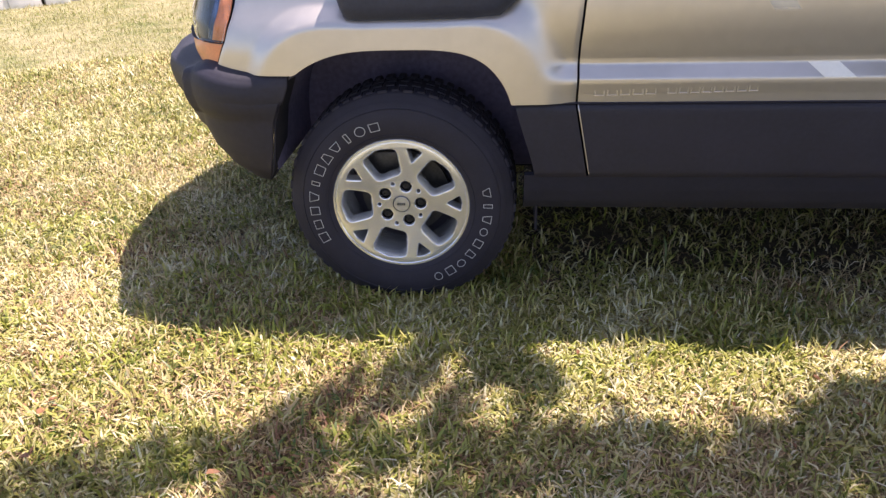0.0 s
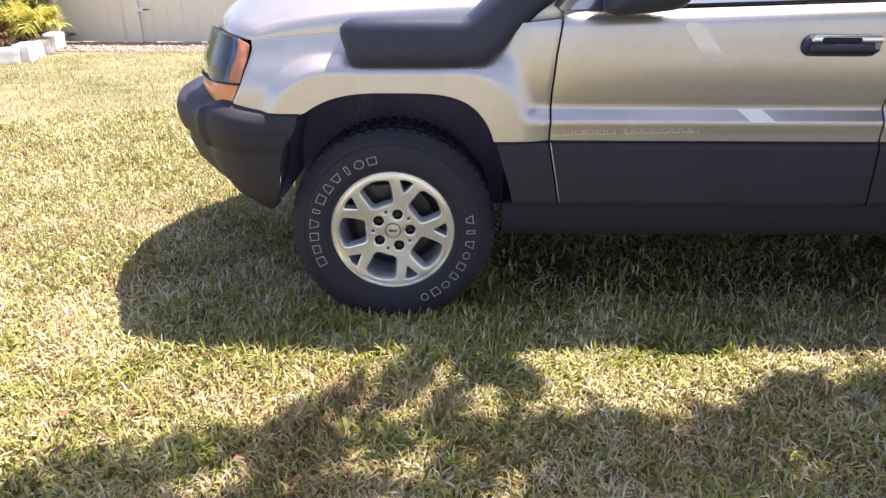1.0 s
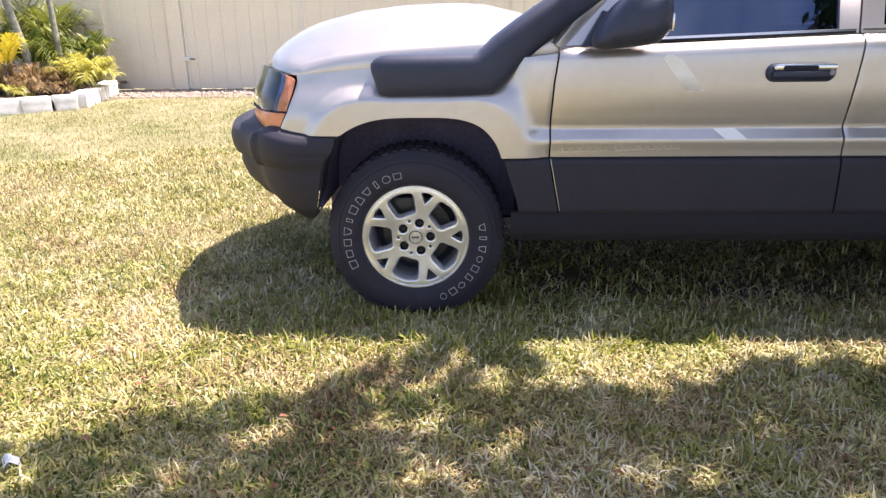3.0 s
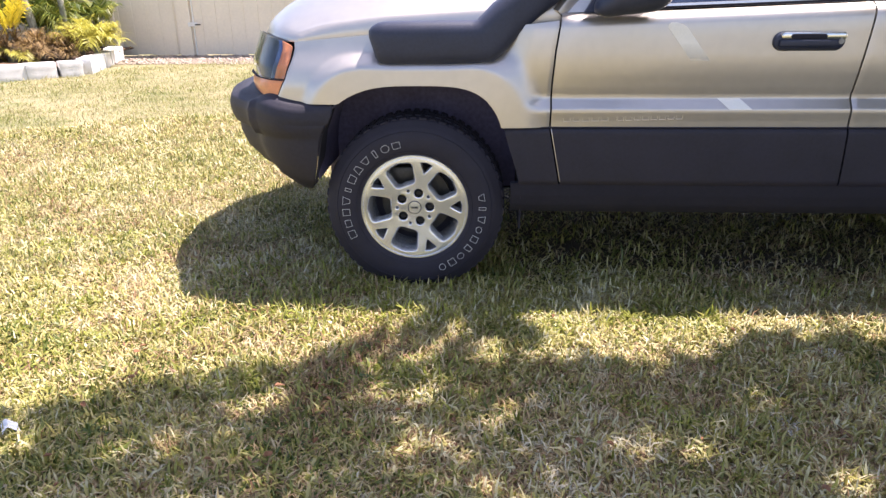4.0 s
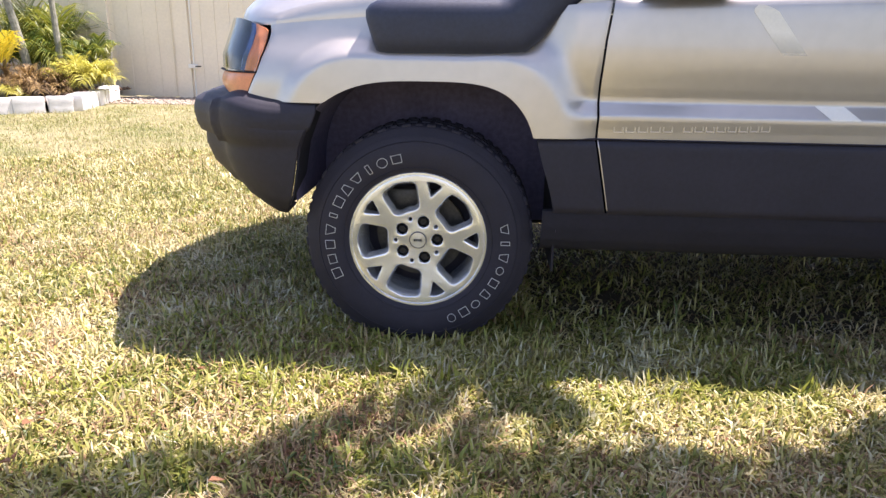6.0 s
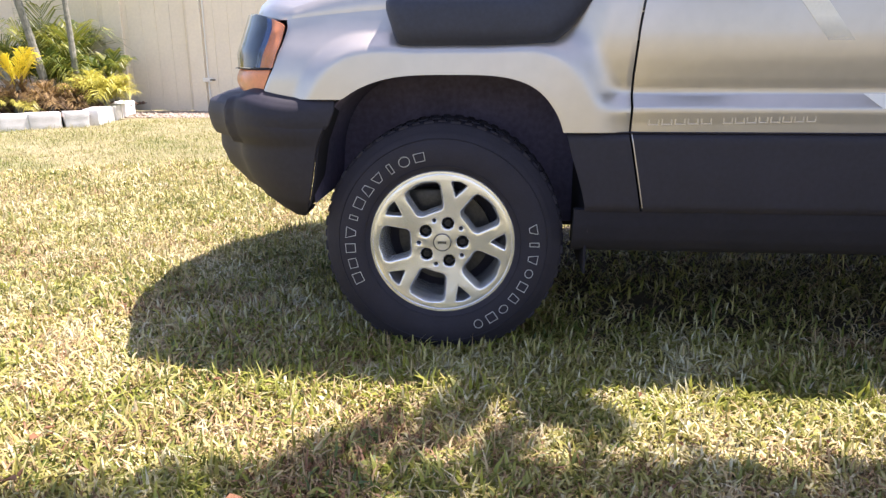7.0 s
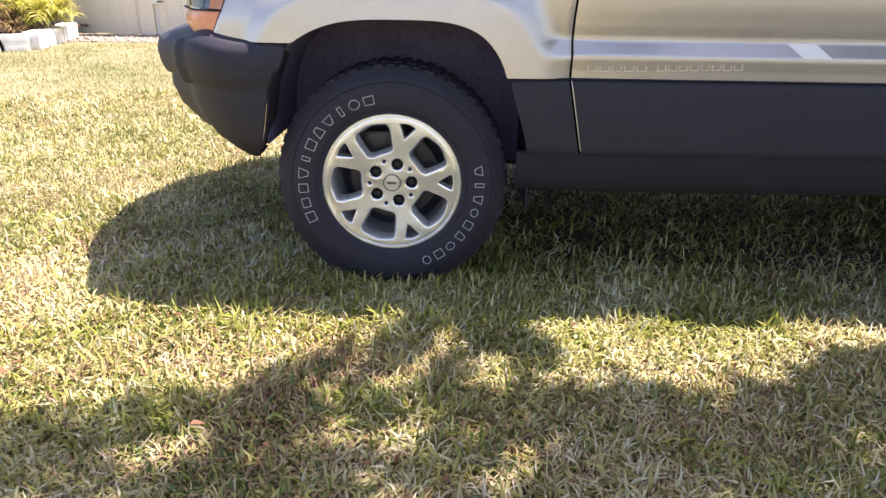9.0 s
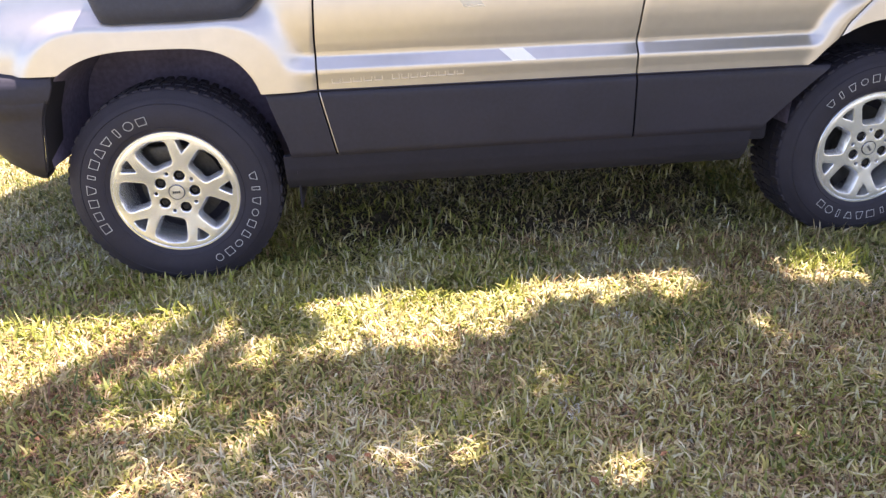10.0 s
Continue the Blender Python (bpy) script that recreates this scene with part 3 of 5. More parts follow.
mirrored(part("cladding_moulding", sheet(mould, 60, 4, 0.008), PLASTIC, car, "thin dark moulding along the cladding"))

# ---- headlamp and nose ----
def lamp_top(s):
    return float(np.interp(s, [-1.2, -0.80, -0.62, -0.545, -0.50, -0.482, -0.47], [1.055, 1.066, 1.062, 1.050, 1.034, 1.018, 0.992]))


def lamp_skin(s0, s1, z0, z1, o, nu=24, nv=14, thick=0.006):
    def fn(u, v):
        s = lerp(s0(0.95), s1(0.95), u)
        z = lerp(z0, z1(s), v)
        s = lerp(s0(z), s1(z), u)
        bulge = o + 0.012 * math.sin(math.pi * v) * math.sin(math.pi * min(1, u + 0.1))
        inset = 0.035 * smooth01((-0.53 - s) / 0.25)
        return (*plan(s, lerp(0.035, float(np.interp(z, FEN_Z, FEN_O)), 0.75) - 0.002 + bulge - inset), z)
    return sheet(fn, nu, nv, thick)


lamp = part("headlamp", lamp_skin(lambda z: -0.99, lambda z: lamp_edge(z) - 0.004, 0.812, lamp_top, -0.075), DARK, car, "headlamp behind a scratched clear lens")
part("reflector", lamp_skin(lambda z: -0.97, lambda z: lamp_edge(z) - 0.078, 0.895, lambda s: lamp_top(s) - 0.008, -0.008), LAMP_IN, lamp, "silvered headlamp reflector")
part("side_marker", lamp_skin(lambda z: lamp_edge(z) - 0.056, lambda z: lamp_edge(z) - 0.010, 0.895, lambda s: lamp_top(s) - 0.010, -0.009), AMBER, lamp, "amber side marker")
part("turn_signal", lamp_skin(lambda z: -0.95, lambda z: lamp_edge(z) - 0.008, 0.822, lambda s: 0.888, -0.004, 24, 8), AMBER, lamp, "orange turn signal lens")
# narrow blue strip between the side marker and the reflector
part("bulb_chamber", lamp_skin(lambda z: lamp_edge(z) - 0.077, lambda z: lamp_edge(z) - 0.057, 0.895, lambda s: lamp_top(s) - 0.012, -0.008, 4, 14), LAMP_BLUE, lamp)
part("lens", lamp_skin(lambda z: -0.98, lambda z: lamp_edge(z) - 0.006, 0.893, lambda s: lamp_top(s) - 0.006, 0.004), LENS, lamp, "clear lens")
part("lens_seam", lamp_skin(lambda z: -0.97, lambda z: lamp_edge(z) - 0.006, 0.8885, lambda s: 0.8930, 0.0020, 24, 2, 0.003), DARK, lamp)
for k in [lamp, *lamp.children]:
    c = mirrored(k)
    c.parent = car if k is lamp else None
    if k is lamp:
        far_lamp = c
    else:
        c.parent, c.matrix_basis = far_lamp, Matrix.Identity(4)
part("nose_panel", sheet(lambda u, v: (*plan(lerp(-0.99, -1.458, u), -0.03), lerp(0.83, 0.97, v)), 16, 10, Vector((0.03, 0, 0))), PAINT, car)


# ---- bonnet ----
def bonnet(u, v):
    """A flat crown, a tight shoulder, and a side that drops to the wing."""
    half = MID - 0.040
    q = abs(2 * u - 1)
    t = min(1.0, q / 0.74)
    k = max(0.0, (q - 0.74) / 0.26)
    y = half - 0.028 - (half - 0.028) * (1 - t) + 0.028 * math.sin(k * math.pi / 2)
    xf = float(np.interp(MID - y, PLAN[:, 2], PLAN[:, 1])) + 0.070
    x = lerp(xf, 0.60 - 0.13 * (1 - t ** 3), v)
    e = float(np.interp(x, [-0.80, -0.62, -0.46, -0.16, 0.3, 0.6], [1.066, 1.062, 1.046, 1.068, 1.092, 1.125]))
    c = float(np.interp(x, [-0.80, -0.62, -0.45, -0.30, -0.1, 0.15, 0.3, 0.47, 0.6], [1.125, 1.195, 1.245, 1.28, 1.303, 1.312, 1.302, 1.262, 1.24]))
    h = float(np.interp(x, [-0.75, -0.45, -0.1, 0.6], [0.02, 0.045, 0.062, 0.066]))
    z = lerp(c, e + h, t ** 2.5) - h * (1 - math.cos(k * math.pi / 2))
    # the leading edge rolls down to the lamps
    k = min(1.0, v / 0.20)
    z = lerp(1.046, z, math.sqrt(1 - (1 - k) ** 2))
    return x, MID + (y if u > 0.5 else -y), z


part("bonnet", sheet(bonnet, 80, 50, Vector((0, 0, -0.012))), PAINT, car, "sunlit pale champagne bonnet")

# ---- front bumper ----
B_Z = [0.475, 0.442, 0.46, 0.50, 0.56, 0.62, 0.668, 0.682, 0.695, 0.73, 0.775, 0.803, 0.822, 0.833, 0.834, 0.830]
B_O = [-0.02, -0.005, 0.026, 0.056, 0.075, 0.084, 0.088, 0.095, 0.101, 0.108, 0.108, 0.100, 0.080, 0.046, 0.0, -0.09]


def bumper_end(z):
    return float(np.interp(z, [0.442, 0.46, 0.50, 0.56, 0.664, 0.80], [-0.440, -0.418, -0.398, -0.383, -0.365, -0.312]))


def bumper(u, v):
    k = v * (len(B_Z) - 1)
    i = min(int(k), len(B_Z) - 2)
    z, o = lerp(B_Z[i], B_Z[i + 1], k - i), lerp(B_O[i], B_O[i + 1], k - i)
    s0 = bumper_end(z)
    s = lerp(s0, -1.458, u ** 1.25)
    if 0.672 < z < 0.815:
        o += 0.018 * smooth01((-0.62 - s) / 0.03)
    side = smooth01((-0.31 - s) / 0.22)
    o = lerp(min(o, 0.05 + 0.25 * (o - 0.05)), o, side)
    x, y = plan(s, o)
    sc = float(np.interp(z, [0.44, 0.50, 0.56, 0.62, 0.67], [0.70, 0.88, 0.985, 1.02, 1.01]))
    zz = z + (v > 0.6) * (-0.026 + 0.034 * smooth01((-0.40 - s) / 0.25) - 0.034 * smooth01((-0.56 - s) / 0.22))
    # the corner is swept back and the nose drawn out
    x += 0.07 * math.exp(-((y - 0.15) / 0.15) ** 2) * smooth01((s0 - s) / 0.16) - 0.022 * smooth01((y - 0.42) / 0.25)
    return s0 + (x - s0) * sc, y, zz


bump = part("front_bumper", sheet(bumper, 70, 45, 0.0), PLASTIC, car, "weathered grey plastic front bumper")
mirrored(bump)
sol = bump.modifiers.new("thickness", "SOLIDIFY")
sol.thickness, sol.offset = 0.006, 0


# flange that closes the bumper towards the wheel
def flange(u, v):
    z = lerp(0.475, 0.800, v)
    return bumper_end(z) + 0.001 - 0.012 * u, lerp(float(np.interp(z, [0.475, 0.50, 0.56, 0.62, 0.70, 0.80], [-0.036, -0.048, -0.056, -0.060, -0.062, -0.058])), 0.12, u), z


mirrored(part("bumper_flange", sheet(flange, 6, 12, Vector((-0.006, 0, 0))), DARK, car))

# ---- wheel wells, floor and shell ----
for ar, nm in ((FRONT_ARCH, "wheel_liner"), (REAR_ARCH, "wheel_liner")):
    def liner(u, v, ar=ar):
        th = radians(lerp(-8, 178, u))
        c, s_ = math.cos(th), math.sin(th)
        q = (abs(c) ** 3 + abs(s_) ** 3) ** (-1 / 3)
        return ar[0] + (0.43 if c < 0 else 0.41) * c * q, lerp(-0.035 + 0.025 * smooth01((-c - 0.55) / 0.4), 0.42, v), 0.47 + 0.41 * s_ * q
    mirrored(part(nm, sheet(liner, 40, 4, Vector((0, 0, 0.004))), LINER, car))
    mirrored(part("splash_guard", box(ar[0] + 0.405, 0.0, 0.27, ar[0] + 0.413, 0.42, 0.80, 0.002), DARK, car))
mirrored(part("well_wall", box(-0.44, 0.418, 0.34, 0.47, 0.428, 0.90, 0.002), LINER, car))
part("engine_bay", box(-0.50, 0.43, 0.46, 0.60, 2 * MID - 0.43, 1.02, 0.01), DARK, car)
part("floor_pan", box(0.47, 0.02, 0.42, 2.26, 2 * MID - 0.02, 0.97, 0.01), DARK, car)
part("rear_pan", box(2.27, 0.43, 0.46, 3.45, 2 * MID - 0.43, 1.06, 0.01), DARK, car)
part("inner_fender", box(-0.42, 0.12, 0.895, 0.46, 2 * MID - 0.12, 1.0, 0.01), DARK, car)
for yy in (0.46, 2 * MID - 0.54):
    part("chassis_rail", box(-0.45, yy, 0.315, 3.40, yy + 0.08, 0.46, 0.01), DARK, car)
# unseen plate, added to keep light off the grass under the car
part("skid_plate", box(0.5, 0.50, 0.212, 2.22, 2 * MID - 0.50, 0.315, 0.02), DARK, car)
part("crossmember", box(0.55, 0.38, 0.33, 0.95, 2 * MID - 0.38, 0.42, 0.02), DARK, car)
part("fuel_tank", box(1.35, 0.42, 0.33, 2.15, 2 * MID - 0.42, 0.42, 0.03), DARK, car)
for xx in (0.0, 2.691):
    part("axle", tube([(xx, 0.18, 0.365), (xx, 2 * MID - 0.18, 0.365)], 0.048, 12), STEEL, car)
    part("differential", lathe([(0.0, -0.11), (0.07, -0.10), (0.13, -0.04), (0.14, 0.04), (0.07, 0.10), (0.0, 0.11)], 20), STEEL, car).location = (xx, MID + 0.2, 0.365)
for yy in (0.40, 2 * MID - 0.40):
    part("control_arm", tube([(0.02, yy, 0.31), (0.75, yy + (0.12 if yy < MID else -0.12), 0.40)], 0.028, 8), STEEL, car)
    part("spring", tube([(0.06 * math.cos(a * 0.7), yy + 0.06 * math.sin(a * 0.7), 0.42 + 0.0095 * a) for a in range(27)], 0.008, 6), STEEL, car)


# ---- cabin ----
def gy(z):
    return 0.012 + (z - 1.135) * 0.36


def pane(pts, thick=0.02, proud=0.0, bm=None):
    """A flat panel in the side window's plane, from (x, z) corners."""
    bm = bm or bmesh.new()
    pts = [(x, z + belt(x) * (1.70 - z) / 0.56) for x, z in pts]
    a = [bm.verts.new((x, gy(z) - proud, z)) for x, z in pts]
    b = [bm.verts.new((x, gy(z) - proud + thick, z)) for x, z in pts]
    bm.faces.new(a)
    bm.faces.new(b[::-1])
    for k in range(len(pts)):
        j = (k + 1) % len(pts)
        bm.faces.new((a[k], a[j], b[j], b[k]))
    return bm


def frame_of(outer, inner):
    bm = bmesh.new()
    n = len(outer)
    for k in range(n):
        j = (k + 1) % n
        pane([outer[k], outer[j], inner[j], inner[k]], 0.03, bm=bm)
    bmesh.ops.remove_doubles(bm, verts=bm.verts, dist=0.0005)
    return bm


part("door_frame", frame_of([(0.600, 1.138), (1.710, 1.138), (1.755, 1.70), (1.14, 1.70)], [(0.80, 1.158), (1.638, 1.158), (1.660, 1.66), (1.17, 1.66)]), PAINT, front_door)
part("window_glass", pane([(0.80, 1.158), (1.638, 1.158), (1.660, 1.66), (1.17, 1.66)], 0.004, -0.012), WINDOW, front_door, "dark tinted side window reflecting sky")
part("belt_strip", pane([(0.70, 1.149), (1.70, 1.149), (1.70, 1.157), (0.70, 1.157)], 0.012, 0.006), CHROME, front_door, "bright belt moulding under the window")
part("weather_strip", pane([(0.72, 1.140), (1.70, 1.140), (1.70, 1.148), (0.72, 1.148)], 0.01, 0.003), DARK, front_door)
part("door_frame", frame_of([(1.718, 1.138), (2.66, 1.138), (2.60, 1.70), (1.763, 1.70)], [(1.805, 1.170), (2.56, 1.170), (2.50, 1.66), (1.835, 1.66)]), PAINT, rear_door)
part("window_glass", pane([(1.805, 1.170), (2.56, 1.170), (2.50, 1.66), (1.835, 1.66)], 0.004, -0.012), WINDOW, rear_door)
part("belt_strip", pane([(1.725, 1.149), (2.60, 1.149), (2.60, 1.157), (1.725, 1.157)], 0.012, 0.006), CHROME, rear_door)
for d in (front_door, rear_door):
    far = [o for o in car.children if o.data is d.data and o is not d][0]
    for k in list(d.children):
        if k.name.startswith("door_edge"):
            continue
        o = k.copy()
        scene.collection.objects.link(o)
        o.parent = far
part("quarter_frame", frame_of([(2.665, 1.138), (3.50, 1.138), (3.30, 1.70), (2.605, 1.70)], [(2.75, 1.17), (3.36, 1.17), (3.20, 1.64), (2.70, 1.64)]), PAINT, quarter)
part("quarter_glass", pane([(2.75, 1.17), (3.36, 1.17), (3.20, 1.64), (2.70, 1.64)], 0.004, -0.012), WINDOW, quarter)
# screen, its pillars, roof, back
W0, W1 = (0.62, 1.20), (1.17, 1.71)


def screen(u, v):
    t = 2 * u - 1
    x = lerp(W0[0], W1[0], v) - 0.10 * (1 - t * t) * (1 - v)
    z = lerp(W0[1], W1[1], v) + 0.02 * (1 - t * t)
    return x, lerp(gy(z) + 0.06, 2 * MID - gy(z) - 0.06, u), z


part("windscreen", sheet(screen, 20, 10, Vector((0.003, 0, -0.004))), WINDOW, car, "windscreen glass")
mirrored(part("windscreen_pillar", tube([(0.57, gy(1.15) + 0.03, 1.13), (0.64, gy(1.20) + 0.035, 1.215), (1.15, gy(1.70) + 0.03, 1.715)], [0.03, 0.03, 0.026], 10, square=1.5), PAINT, car))
for y0, y1 in ((0.22, 0.86), (0.92, 1.50)):
    wiper = part("wiper_arm", tube([(0.60 - 0.07 * (1 - ((y0 - MID) / MID) ** 2), y0, 1.222), (0.585, lerp(y0, y1, 0.5), 1.262), (0.60, y1, 1.29)], 0.008, 8), PLASTIC, car, "thin black wiper arm")
    part("wiper_blade", tube([(0.60, y0 + 0.12, 1.232), (0.60, y1 + 0.10, 1.292)], 0.006, 6), DARK, wiper)
part("cowl", sheet(lambda u, v: (lerp(0.54, 0.70, v) - 0.10 * (1 - (2 * u - 1) ** 2), lerp(0.10, 2 * MID - 0.10, u), 1.14 + 0.10 * (1 - (2 * u - 1) ** 4) + 0.02 * v), 20, 4, Vector((0, 0, -0.01))), PLASTIC, car)


def roof(u, v):
    t = 2 * u - 1
    z = 1.70 + 0.085 * (1 - abs(t) ** 3) - 0.02 * v ** 2
    return lerp(1.13, 3.32, v), lerp(gy(1.70), 2 * MID - gy(1.70), u), z


part("roof", sheet(roof, 24, 20, Vector((0, 0, -0.02))), PAINT, car)
bm = box(3.46, 0.05, 0.72, 3.53, 2 * MID - 0.05, 1.14, 0.02)
part("tailgate", bm, PAINT, car)
part("rear_window", sheet(lambda u, v: (lerp(3.50, 3.31, v), lerp(gy(1.14) + 0.02 + 0.2 * v, 2 * MID - gy(1.14) - 0.02 - 0.2 * v, u), lerp(1.14, 1.71, v)), 2, 2, Vector((0.004, 0, 0))), WINDOW, car)
part("rear_bumper", box(3.06, -0.06, 0.50, 3.64, 2 * MID + 0.06, 0.72, 0.03), PLASTIC, car)
for yy in (0.28, 1.00):
    seat = part("front_seat", box(1.35, yy, 1.0, 1.53, yy + 0.48, 1.36, 0.05), DARK, car)
    part("headrest", box(1.40, yy + 0.12, 1.37, 1.50, yy + 0.36, 1.55, 0.04), DARK, seat)
part("rear_bench", box(2.2, 0.28, 1.0, 2.4, 2 * MID - 0.28, 1.40, 0.05), DARK, car)

# ---- door handle, mirror, painted sunlight marks ----
def slab_oval(x0, x1, z0, z1, y0, y1, n=10):
    """A plate with half-round ends and a rounded outer edge."""
    r, zc = (z1 - z0) / 2, (z0 + z1) / 2
    rim = [(x0 + r - r * math.sin(math.pi * k / n), zc + r * math.cos(math.pi * k / n)) for k in range(n + 1)] + [(x1 - r + r * math.sin(math.pi * k / n), zc - r * math.cos(math.pi * k / n)) for k in range(n + 1)]
    bm = bmesh.new()
    rings = []
    d = min(r * 0.5, (y1 - y0) * 0.6)
    for y, sh in ((y1, 0.0), (y0 + d, 0.0), (y0 + d * 0.3, 0.3), (y0, 1.0)):
        f = 1 - sh * d / r
        rings.append([bm.verts.new((min(max(x, x0 + r), x1 - r) + (x - min(max(x, x0 + r), x1 - r)) * f, y, zc + (z - zc) * f)) for x, z in rim])
    m = len(rim)
    for a, b in zip(rings, rings[1:]):
        for k in range(m):
            bm.faces.new((a[k], a[(k + 1) % m], b[(k + 1) % m], b[k]))
    bm.faces.new(rings[-1])
    return bm


for d, x0, zz in ((front_door, 1.352, 1.036), (rear_door, 2.30, 1.045)):
    h = part("door_handle", slab_oval(x0, x0 + 0.262, zz - 0.036, zz + 0.033, -0.064, -0.030), SNORKEL, d, "black pull handle")
    part("handle_grip", box(x0 + 0.015, -0.074, zz - 0.022, x0 + 0.245, -0.064, zz + 0.010, 0.010, segs=3), SNORKEL, h)
    # bright strip stands in for sky reflected in the handle's upper edge
    part("handle_trim", slab_oval(x0 + 0.022, x0 + 0.258, zz + 0.004, zz + 0.0335, -0.071, -0.058), CHROME, h, "bright upper edge imitating a sky reflection")
    part("finger_slot", slab_oval(x0 + 0.055, x0 + 0.185, zz + 0.008, zz + 0.027, -0.0735, -0.070), DARK, h)
    part("lock", lathe([(0.0, -0.006), (0.010, -0.006), (0.011, 0.0)], 16), ALLOY_DARK, h).location = (x0 + 0.236, -0.070, zz)

bm = box(0.660, -0.235, 1.120, 0.955, -0.075, 1.320, 0.076, segs=8)
for v in bm.verts:
    t = (0.955 - v.co.x) / 0.29
    v.co.x += 0.10 * max(0.0, (v.co.z - 1.14) / 0.17) * t
    v.co.z += 0.012 * (1 - t) + (0.024 * (1 - t) if v.co.z < 1.2 else 0.0)
    v.co.y += 0.05 * t * t
mir = part("door_mirror", bm, SNORKEL, front_door, "black plastic door mirror")
part("mirror_arm", pane([(0.655, 1.140), (0.90, 1.140), (0.84, 1.235), (0.735, 1.265)], 0.03, 0.07), SNORKEL, mir)
part("mirror_sail", pane([(0.66, 1.140), (0.86, 1.158), (0.86, 1.22), (0.80, 1.27)], 0.03, 0.012), SNORKEL, mir)
part("mirror_glass", box(0.950, -0.185, 1.195, 0.957, -0.125, 1.255, 0.001), CHROME, mir)


def sun_patch(x0, z0, x1, z1, w, nm, mat, round_top=False):
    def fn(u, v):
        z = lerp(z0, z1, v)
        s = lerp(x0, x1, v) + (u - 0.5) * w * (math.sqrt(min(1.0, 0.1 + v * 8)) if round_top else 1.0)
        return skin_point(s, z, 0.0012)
    return part(nm, sheet(fn, 8, 24, 0.001), mat, front_door, "slanting streak of sunlight painted on the door")


# two patches of sunlight painted onto the door skin
sun_patch(0.990, 1.104, 1.098, 0.966, 0.070, "pale_streak", SUN_STREAK, True)
sun_patch(1.225, 0.823, 1.270, 0.784, 0.085, "pale_streak", SUN_MARK)


# name badge as plain raised bars
def badge(x0, x1, n):
    w = (x1 - x0) / n
    for k in range(n):
        xc = x0 + (k + 0.5) * w
        z = 0.744 + 0.012 * (xc - 0.59) / 0.47
        bm = bmesh.new()
        for ax0, ax1, az0, az1 in ((-0.42, 0.42, -0.011, -0.007), (-0.42, 0.42, 0.007, 0.011), (-0.42, -0.30, -0.007, 0.007), (0.30, 0.42, -0.007, 0.007)):
            box(xc + ax0 * w, -off(xc, z) - 0.0011, z + az0, xc + ax1 * w, -off(xc, z) + 0.002, z + az1, 0.0005, bm=bm, segs=1)
        part("badge_bar", bm, PAINT, front_door)


badge(0.592, 0.775, 5)
badge(0.800, 1.058, 8)

# ---- snorkel ----
SY = 0.004
keys = [((-0.147, SY, 1.024), 0.040), ((-0.144, SY, 1.025), 0.058), ((-0.135, SY, 1.027), 0.070), ((-0.118, SY, 1.029), 0.079), ((-0.09, SY, 1.030), 0.083), ((0.05, SY, 1.031), 0.083),
        ((0.24, SY, 1.032), 0.083), ((0.290, SY, 1.038), 0.084), ((0.322, SY + 0.002, 1.066), 0.080), ((0.37, 0.012, 1.120), 0.075), ((0.45, 0.030, 1.182), 0.071), ((0.55, 0.055, 1.250), 0.067),
        ((0.77, 0.12, 1.40), 0.061), ((1.08, 0.225, 1.66), 0.055), ((1.14, 0.24, 1.76), 0.055), ((1.14, 0.24, 1.92), 0.055)]
part("snorkel", tube([k[0] for k in keys], [k[1] for k in keys], 32, square=1.7, ratio=0.86), SNORKEL, car, "thick black plastic snorkel pipe")


# ---- wheels ----
def rounded(pts, rad_, seg=5):
    """Round the corners of a closed 2D outline."""
    out = []
    n = len(pts)
    for k in range(n):
        p, a, b = Vector(pts[k]), Vector(pts[k - 1]), Vector(pts[(k + 1) % n])
        d1, d2 = (a - p), (b - p)
        r = min(rad_, d1.length * 0.45, d2.length * 0.45)
        p1, p2 = p + d1.normalized() * r, p + d2.normalized() * r
        for j in range(seg + 1):
            t = j / seg
            out.append(p1.lerp(p, t).lerp(p.lerp(p2, t), t))
    return out


def flat_curve(outlines, depth, bev, mat_name="face"):
    cu = bpy.data.curves.new(mat_name, "CURVE")
    cu.dimensions, cu.fill_mode = "2D", "BOTH"
    cu.extrude, cu.bevel_depth, cu.bevel_resolution, cu.offset = depth, bev, 2, -bev
    for pts in outlines:
        sp = cu.splines.new("POLY")
        sp.points.add(len(pts) - 1)
        for q, p in zip(sp.points, pts):
            q.co = (p[0], p[1], 0, 1)
        sp.use_cyclic_u = True
    ob = bpy.data.objects.new("tmp", cu)
    scene.collection.objects.link(ob)
    me = bpy.data.meshes.new_from_object(ob.evaluated_get(bpy.context.evaluated_depsgraph_get()))
    bpy.data.objects.remove(ob)
    return me


def polar(r, a):
    return r * math.cos(radians(a)), r * math.sin(radians(a))


def ring(r, n, cx=0, cy=0):
    return [(cx + r * math.cos(2 * math.pi * k / n), cy + r * math.sin(2 * math.pi * k / n)) for k in range(n)]


def dish(r):
    """How far the face lies behind the hub plane."""
    return float(np.interp(r, [0.0, 0.05, 0.09, 0.13, 0.17, 0.20, 0.225], [-0.004, -0.004, -0.005, -0.0085, -0.0125, -0.014, -0.0135]))


